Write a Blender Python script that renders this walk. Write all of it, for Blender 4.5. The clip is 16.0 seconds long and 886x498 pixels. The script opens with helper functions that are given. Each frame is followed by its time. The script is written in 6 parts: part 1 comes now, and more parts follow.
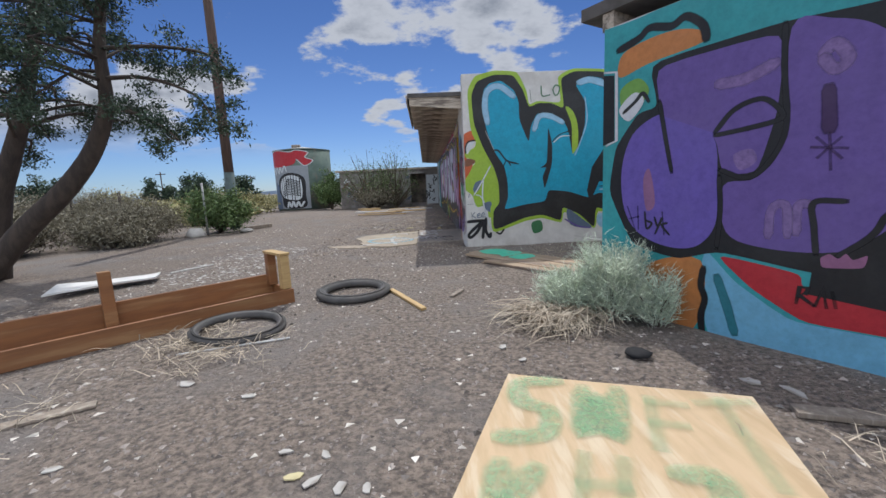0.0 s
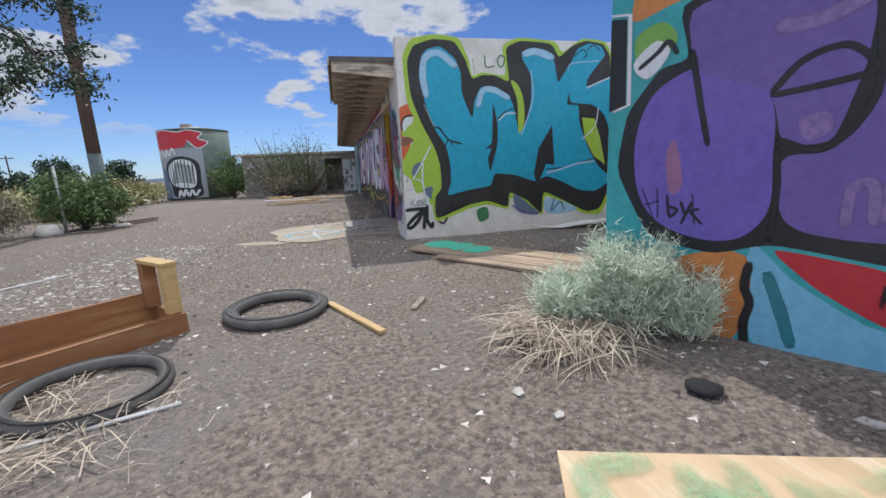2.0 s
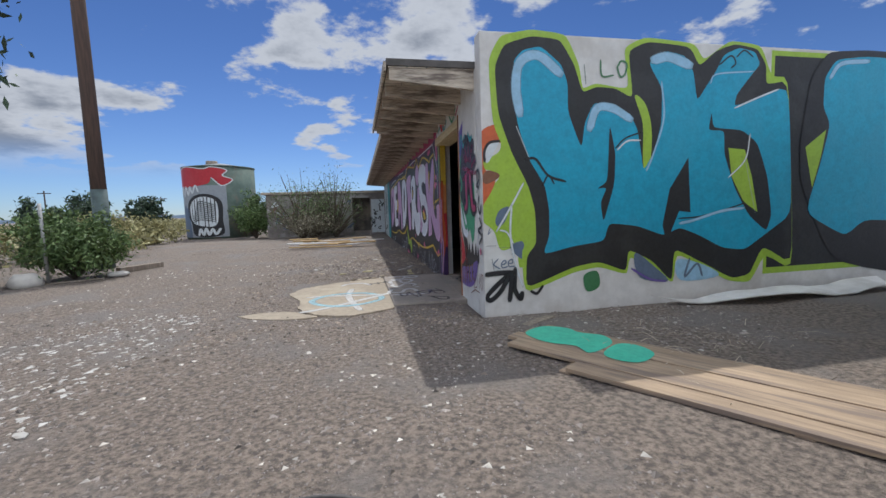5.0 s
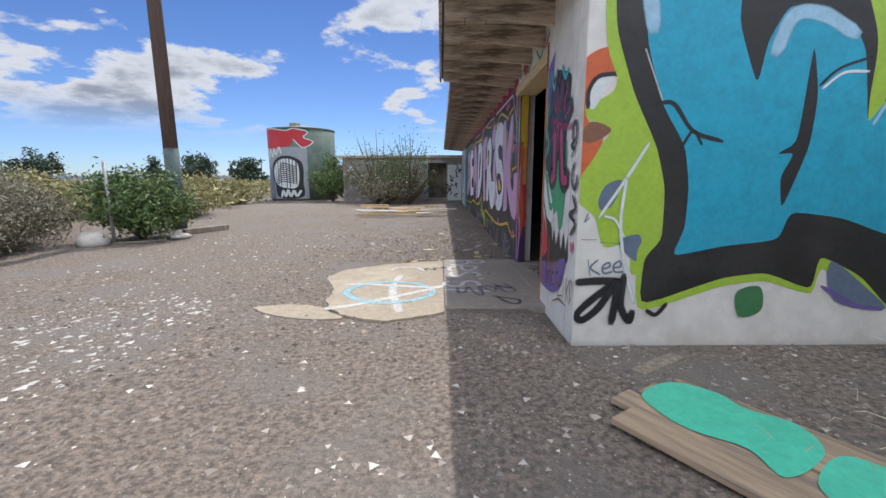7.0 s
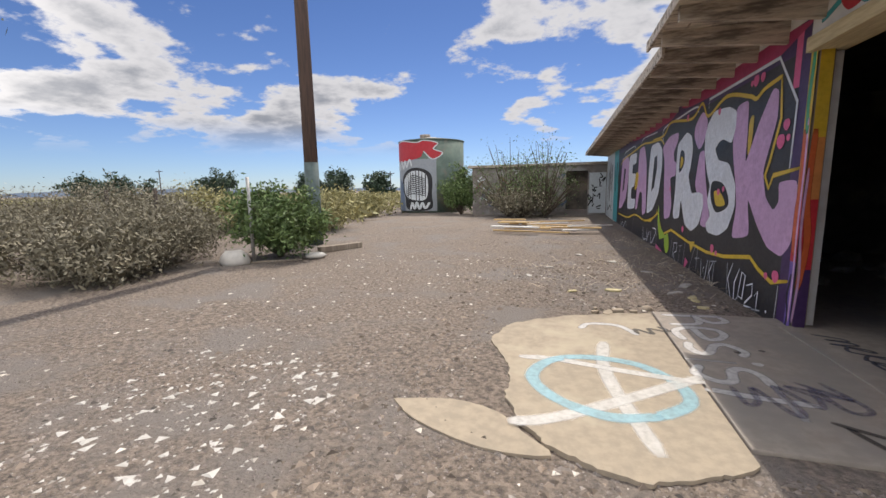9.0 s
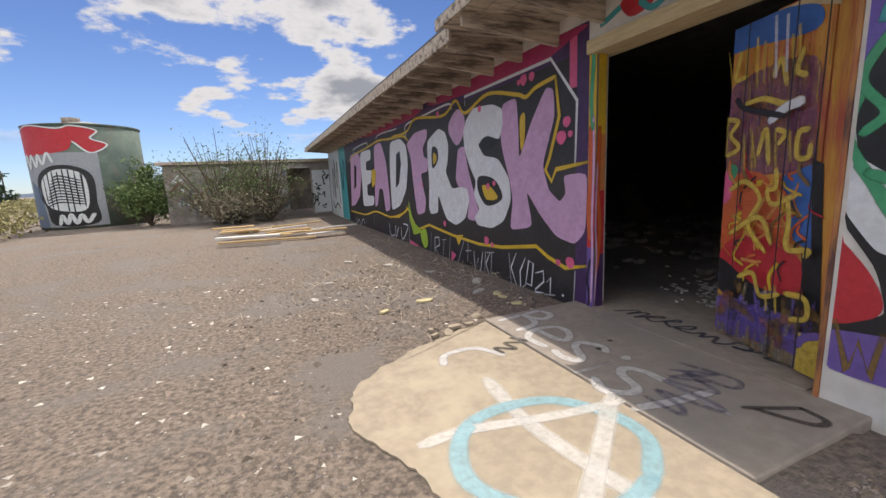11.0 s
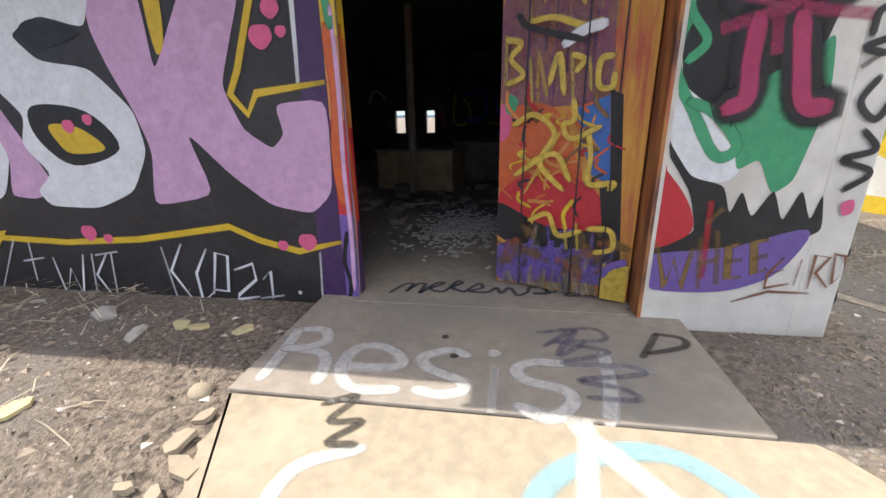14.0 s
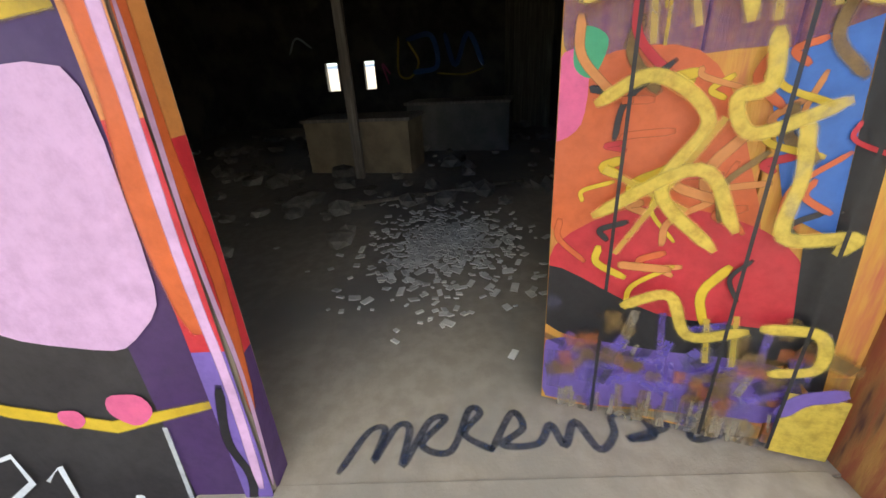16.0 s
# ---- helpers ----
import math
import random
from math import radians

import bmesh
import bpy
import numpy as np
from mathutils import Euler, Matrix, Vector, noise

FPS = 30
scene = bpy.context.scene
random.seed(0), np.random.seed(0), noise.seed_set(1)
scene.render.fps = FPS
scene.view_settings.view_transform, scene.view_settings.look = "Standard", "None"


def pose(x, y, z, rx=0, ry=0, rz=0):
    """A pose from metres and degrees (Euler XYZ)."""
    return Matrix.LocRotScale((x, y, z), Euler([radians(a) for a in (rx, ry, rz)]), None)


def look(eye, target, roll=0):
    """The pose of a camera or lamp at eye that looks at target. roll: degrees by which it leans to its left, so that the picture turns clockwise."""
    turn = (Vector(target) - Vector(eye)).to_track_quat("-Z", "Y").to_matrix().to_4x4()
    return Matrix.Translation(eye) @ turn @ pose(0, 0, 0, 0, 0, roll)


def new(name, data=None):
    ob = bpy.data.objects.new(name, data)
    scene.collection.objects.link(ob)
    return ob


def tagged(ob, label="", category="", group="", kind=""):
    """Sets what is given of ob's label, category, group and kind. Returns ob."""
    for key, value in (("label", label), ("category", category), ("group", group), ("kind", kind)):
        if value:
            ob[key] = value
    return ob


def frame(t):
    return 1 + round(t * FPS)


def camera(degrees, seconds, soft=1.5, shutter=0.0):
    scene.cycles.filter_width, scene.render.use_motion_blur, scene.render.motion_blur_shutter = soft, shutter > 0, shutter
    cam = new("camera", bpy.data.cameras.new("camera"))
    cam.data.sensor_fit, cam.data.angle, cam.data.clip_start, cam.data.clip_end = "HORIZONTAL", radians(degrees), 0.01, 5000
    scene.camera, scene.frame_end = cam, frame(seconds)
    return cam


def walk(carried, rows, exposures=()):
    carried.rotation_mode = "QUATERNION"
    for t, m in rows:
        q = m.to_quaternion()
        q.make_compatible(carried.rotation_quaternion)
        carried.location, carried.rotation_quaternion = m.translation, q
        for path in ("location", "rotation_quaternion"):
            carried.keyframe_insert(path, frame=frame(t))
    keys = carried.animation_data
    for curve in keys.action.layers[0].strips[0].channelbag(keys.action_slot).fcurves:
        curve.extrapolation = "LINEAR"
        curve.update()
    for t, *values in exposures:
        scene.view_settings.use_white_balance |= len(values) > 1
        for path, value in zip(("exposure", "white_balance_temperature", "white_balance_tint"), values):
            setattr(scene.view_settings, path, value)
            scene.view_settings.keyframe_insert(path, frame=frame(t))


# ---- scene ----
cam = camera(94.5, 16.0)
METRES, EYE, TILT, LEAN, TURN = 12.0, 1.25, -1.9, 1.0, 0.0
PATH = [
    (0, (-0.228, 0.056, 1.258), (-0.158, 2.031, 0.954), -2.7),
    (0.5, (-0.355, 0.26, 1.24), (-0.119, 2.215, 0.889), -1.8),
    (1, (-0.416, 0.432, 1.242), (-0.053, 2.358, 0.845), -1.8),
    (1.5, (-0.481, 0.762, 1.223), (-0.092, 2.683, 0.824), -2.5),
    (2, (-0.505, 1.072, 1.212), (-0.038, 2.978, 0.827), -2.7),
    (2.5, (-0.594, 1.441, 1.252), (0.009, 3.314, 0.897), -2.9),
    (3, (-0.645, 1.866, 1.256), (-0.250, 3.811, 1.008), -1.6),
    (3.5, (-0.834, 2.244, 1.276), (-0.922, 4.235, 1.106), -0.1),
    (4, (-0.983, 2.593, 1.296), (-1.061, 4.585, 1.136), -1.2),
    (4.5, (-0.946, 2.95, 1.27), (-0.715, 4.931, 1.121), -1.9),
    (4.6, (-0.921, 3.023, 1.273), (-0.604, 4.993, 1.129), -2.1),
    (4.7, (-0.899, 3.09, 1.288), (-0.505, 5.045, 1.134), -1.9),
    (6.8, (-0.491, 4.441, 1.364), (-0.318, 6.405, 1.031), -0.8),
    (7, (-0.484, 4.647, 1.346), (-0.476, 6.618, 1.003), -0.2),
    (7.5, (-0.514, 5.129, 1.361), (-0.904, 7.065, 1.043), 0.7),
    (8, (-0.704, 5.56, 1.369), (-1.38, 7.42, 1.077), 0.1),
    (8.2, (-0.83, 5.708, 1.396), (-1.555, 7.551, 1.113), -0.0),
    (10.3, (-1.965, 6.984, 1.37), (-1.715, 8.941, 1.044), -2.7),
    (10.5, (-2.024, 7.084, 1.367), (-1.627, 9.017, 1.039), -2.5),
    (11, (-2.177, 7.485, 1.433), (-1.399, 9.296, 1.089), -2.7),
    (11.5, (-2.315, 7.864, 1.409), (-1.206, 9.497, 1.083), -1.9),
    (12, (-2.384, 8.164, 1.405), (-0.99, 9.564, 1.09), -1.5),
    (12.5, (-2.32, 8.586, 1.388), (-0.687, 9.697, 1.076), -1.1),
    (13, (-2.266, 8.888, 1.401), (-0.466, 9.681, 1.04), -1.4),
    (13.5, (-2.187, 9.109, 1.364), (-0.318, 9.641, 0.89), -1.5),
    (14, (-1.857, 9.391, 1.305), (0.023, 9.69, 0.692), -1.0),
    (14.5, (-1.525, 9.557, 1.325), (0.347, 9.691, 0.633), -0.9),
    (15, (-1.171, 9.759, 1.352), (0.696, 9.711, 0.637), -0.9),
    (15.5, (-0.697, 9.853, 1.351), (1.166, 9.867, 0.624), -2.3),
    (16, (-0.266, 9.748, 1.368), (1.552, 9.816, 0.539), -3.5),
]
EXPOSURES = [(0, 0.8, 6050, 10), (1.5, 0.85, 6050, 10), (2.5, 1.1, 6050, 11), (3.5, 0.9, 6050, 10), (4.7, 0.85, 6050, 9), (6.8, 1.25, 6150, 10), (8.2, 1.2, 6600, 11), (10.3, 1.2, 6950, 13), (11.5, 1.5, 7000, 12), (13, 1.9, 6800, 11), (14.5, 2.15, 6950, 7), (16, 3.05, 7400, 2)]
walk(cam, [(t, look(eye, target, roll)) for t, eye, target, roll in PATH], EXPOSURES)

# ---- world, sun ----
GZ = 0.12                      # level of the ground
SUN_EL, SUN_AZ = 56.0, -2.0     # degrees; azimuth from +y towards +x
world = bpy.data.worlds.new("sky_world")
scene.world = world
world.use_nodes = True


def N(nt, kind, **kw):
    n = nt.nodes.new(kind)
    for k, v in kw.items():
        if k in n.inputs.keys():
            n.inputs[k].default_value = v
    return n


def math_node(nt, op, a, b=None, c=None, clamp=False):
    n = nt.nodes.new("ShaderNodeMath")
    n.operation = op
    n.use_clamp = clamp
    for i, v in enumerate((a, b, c)):
        if v is None:
            continue
        if isinstance(v, (int, float)):
            n.inputs[i].default_value = v
        else:
            nt.links.new(v, n.inputs[i])
    return n.outputs[0]


def ramp(nt, fac, lo, hi):
    n = nt.nodes.new("ShaderNodeMapRange")
    n.interpolation_type = "SMOOTHSTEP"
    n.inputs["From Min"].default_value, n.inputs["From Max"].default_value = lo, hi
    nt.links.new(fac, n.inputs["Value"])
    return n.outputs["Result"]


def mix_rgb(nt, fac, a, b, blend="MIX"):
    n = nt.nodes.new("ShaderNodeMix")
    n.data_type = "RGBA"
    n.blend_type = blend
    for slot, v in ((0, fac), (6, a), (7, b)):
        if isinstance(v, (int, float)):
            n.inputs[slot].default_value = v
        elif isinstance(v, tuple):
            n.inputs[slot].default_value = (*v, 1)
        else:
            nt.links.new(v, n.inputs[slot])
    return n.outputs[2]


def make_sky():
    nt = world.node_tree
    nt.nodes.clear()
    sky = nt.nodes.new("ShaderNodeTexSky")
    sky.sky_type = "NISHITA"
    sky.sun_disc = False
    sky.sun_elevation, sky.sun_rotation = radians(SUN_EL), radians(SUN_AZ)
    sky.altitude, sky.dust_density, sky.ozone_density = 1600, 0.6, 2.0
    tc = nt.nodes.new("ShaderNodeTexCoord")
    sep = nt.nodes.new("ShaderNodeSeparateXYZ")
    nt.links.new(tc.outputs["Generated"], sep.inputs[0])
    x, y, z = sep.outputs
    # a flat cloud layer seen from below: project the sky on a plane
    zz = math_node(nt, "ADD", math_node(nt, "MAXIMUM", z, 0.0), 0.22)
    com = nt.nodes.new("ShaderNodeCombineXYZ")
    nt.links.new(math_node(nt, "DIVIDE", x, zz), com.inputs[0])
    nt.links.new(math_node(nt, "DIVIDE", y, zz), com.inputs[1])
    big = N(nt, "ShaderNodeTexNoise", Scale=0.9, Detail=2.0)
    fine = N(nt, "ShaderNodeTexNoise", Scale=3.0, Detail=12.0, Roughness=0.58)
    off = nt.nodes.new("ShaderNodeVectorMath")
    off.operation = "ADD"
    off.inputs[1].default_value = (3.35, 1.2, 0)
    nt.links.new(com.outputs[0], off.inputs[0])
    nt.links.new(off.outputs[0], big.inputs["Vector"])
    nt.links.new(off.outputs[0], fine.inputs["Vector"])
    body = math_node(nt, "ADD", math_node(nt, "MULTIPLY", big.outputs["Fac"], 0.62), math_node(nt, "MULTIPLY", fine.outputs["Fac"], 0.5))
    mask = math_node(nt, "MULTIPLY", ramp(nt, body, 0.545, 0.59), ramp(nt, z, 0.07, 0.16))
    core = ramp(nt, body, 0.585, 0.70)
    # clouds away from the sun are front-lit, and brightened out of view to fill the shade; those near it show their
    # grey undersides
    facing = ramp(nt, y, 0.7, -0.3)
    near = mix_rgb(nt, core, (2.3, 2.35, 2.5), (1.0, 1.1, 1.3))
    away = mix_rgb(nt, core, (9.0, 8.9, 8.7), (7.0, 7.0, 7.0))
    cloud = mix_rgb(nt, facing, near, away)
    haze = mix_rgb(nt, ramp(nt, z, 0.0, 0.5), (0.25, 0.295, 0.385), (0.175, 0.23, 0.335))
    tinted = mix_rgb(nt, 1.0, sky.outputs[0], haze, "MULTIPLY")
    out = mix_rgb(nt, mask, tinted, cloud)
    bg = nt.nodes.new("ShaderNodeBackground")
    bg.inputs["Strength"].default_value = 0.13
    nt.links.new(out, bg.inputs[0])
    wo = nt.nodes.new("ShaderNodeOutputWorld")
    nt.links.new(bg.outputs[0], wo.inputs[0])


make_sky()
sun = new("sun", bpy.data.lights.new("sun", "SUN"))
sun.data.energy, sun.data.angle, sun.data.color = 1.75, radians(0.6), (1.0, 0.95, 0.87)
a, e = radians(SUN_AZ), radians(SUN_EL)
sun.matrix_world = look((40 * math.sin(a) * math.cos(e), 40 * math.cos(a) * math.cos(e), 40 * math.sin(e)), (0, 0, 0))


# ---- materials ----
def material(name, c1, c2=None, scale=6.0, rough=0.85, bump=0.15, bscale=60.0, metal=0.0, c3=None, scale3=1.2, stretch=None, rnd=0.0, dist=0.004):
    """Two colours mixed by grain, a third by larger stains; relief by fine noise; rnd: change from object to object."""
    m = bpy.data.materials.new(name)
    m.use_nodes = True
    nt = m.node_tree
    bs = nt.nodes["Principled BSDF"]
    bs.inputs["Roughness"].default_value, bs.inputs["Metallic"].default_value = rough, metal
    tc = nt.nodes.new("ShaderNodeTexCoord")
    vec = tc.outputs["Object"]
    if stretch:
        mp = nt.nodes.new("ShaderNodeMapping")
        mp.inputs["Scale"].default_value = stretch
        nt.links.new(vec, mp.inputs[0])
        vec = mp.outputs[0]
    n1 = N(nt, "ShaderNodeTexNoise", Scale=scale, Detail=6.0, Roughness=0.62)
    nt.links.new(vec, n1.inputs["Vector"])
    c2 = c2 or tuple(v * 0.8 for v in c1)
    col = mix_rgb(nt, ramp(nt, n1.outputs["Fac"], 0.34, 0.66), c1, c2)
    if c3:
        n3 = N(nt, "ShaderNodeTexNoise", Scale=scale3, Detail=4.0, Roughness=0.6)
        nt.links.new(vec, n3.inputs["Vector"])
        col = mix_rgb(nt, ramp(nt, n3.outputs["Fac"], 0.47, 0.66), col, c3)
    if rnd:
        oi = nt.nodes.new("ShaderNodeObjectInfo")
        hs = nt.nodes.new("ShaderNodeHueSaturation")
        nt.links.new(math_node(nt, "MULTIPLY_ADD", oi.outputs["Random"], 2 * rnd, 1 - rnd), hs.inputs["Value"])
        nt.links.new(col, hs.inputs["Color"])
        col = hs.outputs[0]
    nt.links.new(col, bs.inputs["Base Color"])
    if bump:
        n2 = N(nt, "ShaderNodeTexNoise", Scale=bscale, Detail=4.0, Roughness=0.6)
        nt.links.new(vec, n2.inputs["Vector"])
        b = N(nt, "ShaderNodeBump", Strength=bump, Distance=dist)
        nt.links.new(n2.outputs["Fac"], b.inputs["Height"])
        nt.links.new(b.outputs[0], bs.inputs["Normal"])
    return m


def paint_mat(name, c, rough=0.55, var=0.86):
    return material(name, c, tuple(v * var for v in c), 9, rough, 0.25, 45, c3=tuple(v * 0.9 + 0.012 for v in c), scale3=2.3, dist=0.003)


M_DIRT = material("dry_dirt", (0.29, 0.235, 0.19), (0.11, 0.09, 0.077), 26.0, 0.95, 1.0, 45, c3=(0.20, 0.178, 0.162), scale3=0.8, dist=0.03)
M_STUCCO = material("white_stucco", (0.72, 0.71, 0.69), (0.62, 0.61, 0.59), 5, 0.9, 0.35, 55, c3=(0.55, 0.53, 0.5), scale3=1.5)
M_CONC = material("concrete", (0.39, 0.325, 0.245), (0.31, 0.265, 0.205), 14, 0.92, 0.35, 90, c3=(0.43, 0.37, 0.28), scale3=1.8)
M_CONCG = material("grey_concrete", (0.33, 0.29, 0.25), (0.27, 0.235, 0.205), 12, 0.9, 0.3, 90, c3=(0.25, 0.23, 0.21), scale3=1.4)
M_OLDWOOD = material("weathered_wood", (0.30, 0.25, 0.20), (0.20, 0.165, 0.135), 3, 0.88, 0.5, 20, stretch=(14, 14, 1.2), c3=(0.38, 0.33, 0.27), scale3=1.5, rnd=0.15)
# rafter wood lightened to make up for weak ground bounce under the eaves
M_RAFTER = material("grey_rafter_wood", (0.60, 0.53, 0.44), (0.42, 0.36, 0.29), 3, 0.9, 0.5, 16, stretch=(2, 12, 12), c3=(0.17, 0.14, 0.12), scale3=1.2, rnd=0.12)
# one dark mottled plaster colour, used on the inner walls
M_DARKIN = material("dark_plaster", (0.12, 0.11, 0.10), (0.07, 0.065, 0.06), 3, 0.95, 0.3, 30, c3=(0.2, 0.17, 0.14), scale3=1.1)
M_ROOF = material("tar_roof", (0.14, 0.13, 0.125), (0.09, 0.085, 0.08), 5, 0.95, 0.3, 40)


# ---- mesh helpers ----
def mesh_of(bm, name):
    me = bpy.data.meshes.new(name)
    bm.to_mesh(me)
    bm.free()
    return me


def part(name, bm, mat, parent=None, label=""):
    ob = new(name, mesh_of(bm, name) if isinstance(bm, bmesh.types.BMesh) else bm)
    if not ob.data.materials:
        ob.data.materials.append(mat)
    if parent is not None:
        ob.parent = parent
    if label:
        ob["label"] = label
    return ob


def thing(name, m, label, category, group="", kind=""):
    ob = new(name)
    ob.empty_display_size = 0.1
    ob.matrix_world = m
    return tagged(ob, label, category, group, kind)


def B():
    return bmesh.new()


def box(bm, x0, y0, z0, x1, y1, z1, bev=0.0, m=None):
    mm = Matrix.LocRotScale(((x0 + x1) / 2, (y0 + y1) / 2, (z0 + z1) / 2), None, (abs(x1 - x0), abs(y1 - y0), abs(z1 - z0)))
    vs = bmesh.ops.create_cube(bm, size=1.0, matrix=mm)["verts"]
    if bev:
        es = list({ed for v in vs for ed in v.link_edges})
        r = bmesh.ops.bevel(bm, geom=es, offset=bev, segments=2, affect="EDGES", profile=0.6)
        vs = list({v for f in r["faces"] for v in f.verts} | {v for v in vs if v.is_valid})
    if m is not None:
        bmesh.ops.transform(bm, matrix=m, verts=vs)
    return bm


def tube(bm, pts, radii, seg=8, cap=True):
    """A tapered limb along pts."""
    rings = []
    n = len(pts)
    pts = [Vector(p) for p in pts]
    for i, p in enumerate(pts):
        d = (pts[min(i + 1, n - 1)] - pts[max(i - 1, 0)]).normalized()
        u = d.orthogonal().normalized() if i == 0 else (u - d * u.dot(d)).normalized()
        v = d.cross(u)
        rings.append([bm.verts.new(p + (u * math.cos(k * 2 * math.pi / seg) + v * math.sin(k * 2 * math.pi / seg)) * radii[i]) for k in range(seg)])
    for r0, r1 in zip(rings, rings[1:]):
        for k in range(seg):
            f = bm.faces.new((r0[k], r0[(k + 1) % seg], r1[(k + 1) % seg], r1[k]))
            f.smooth = True
    if cap:
        bm.faces.new(rings[0][::-1])
        bm.faces.new(rings[-1])
    return bm


def spline(pts, k=6):
    """Points along a smooth line through pts (Catmull-Rom)."""
    pts = [Vector(p) for p in pts]
    if len(pts) < 3:
        return pts
    ext = [2 * pts[0] - pts[1], *pts, 2 * pts[-1] - pts[-2]]
    out = []
    for i in range(1, len(ext) - 2):
        p0, p1, p2, p3 = ext[i - 1:i + 3]
        for j in range(k):
            t = j / k
            out.append(0.5 * (2 * p1 + (p2 - p0) * t + (2 * p0 - 5 * p1 + 4 * p2 - p3) * t * t + (3 * p1 - p0 - 3 * p2 + p3) * t ** 3))
    return out + [pts[-1]]


def prism(bm, outline, z0, z1):
    """An upright slab with the given outline."""
    lo = [bm.verts.new((x, y, z0)) for x, y in outline]
    hi = [bm.verts.new((x, y, z1)) for x, y in outline]
    n = len(lo)
    bm.faces.new(lo[::-1])
    bm.faces.new(hi)
    for i in range(n):
        bm.faces.new((lo[i], lo[(i + 1) % n], hi[(i + 1) % n], hi[i]))
    bmesh.ops.recalc_face_normals(bm, faces=bm.faces)
    return bm


def bumpy(x, y):
    """Height of the uneven dirt."""
    return GZ + 0.02 * noise.noise((x * 0.7, y * 0.7, 0)) + 0.008 * noise.noise((x * 2.9, y * 2.9, 5))


# ---- ground ----
def steps(a, b, fine0, fine1, d):
    s = list(np.arange(fine0, fine1, d))
    g, v = d, fine1
    while v < b:
        s.append(v)
        g *= 1.35
        v += g
    s.append(b)
    g, v = d, fine0 - d
    while v > a:
        s.insert(0, v)
        g *= 1.35
        v -= g
    s.insert(0, a)
    return s


def make_ground():
    xs, ys = steps(-2500, 2500, -7.5, 3.5, 0.11), steps(-2500, 3000, -1.0, 13.0, 0.11)
    verts = []
    for yv in ys:
        for xv in xs:
            z = bumpy(xv, yv)
            if 0.42 < xv < 9.8 and 7.5 < yv < 26:
                z = GZ - 0.04
            verts.append((xv, yv, z))
    w = len(xs)
    faces = [(j * w + i, j * w + i + 1, (j + 1) * w + i + 1, (j + 1) * w + i) for j in range(len(ys) - 1) for i in range(w - 1)]
    me = bpy.data.meshes.new("ground")
    me.from_pydata(verts, [], faces)
    me.polygons.foreach_set("use_smooth", [True] * len(faces))
    ob = new("ground", me)
    me.materials.append(M_DIRT)
    tagged(ob, "dry brown desert dirt with fine gravel", "ground", kind="structure")


make_ground()

# ---- long building ----
WX, WY, WTOP = 0.595, 7.59, 3.18
DOOR0, DOOR1, DOORTOP = 8.64, 10.36, 2.42


def wall(name, label, bm, mat=M_STUCCO):
    ob = part(name, bm, mat)
    return tagged(ob, label, "wall", kind="structure")


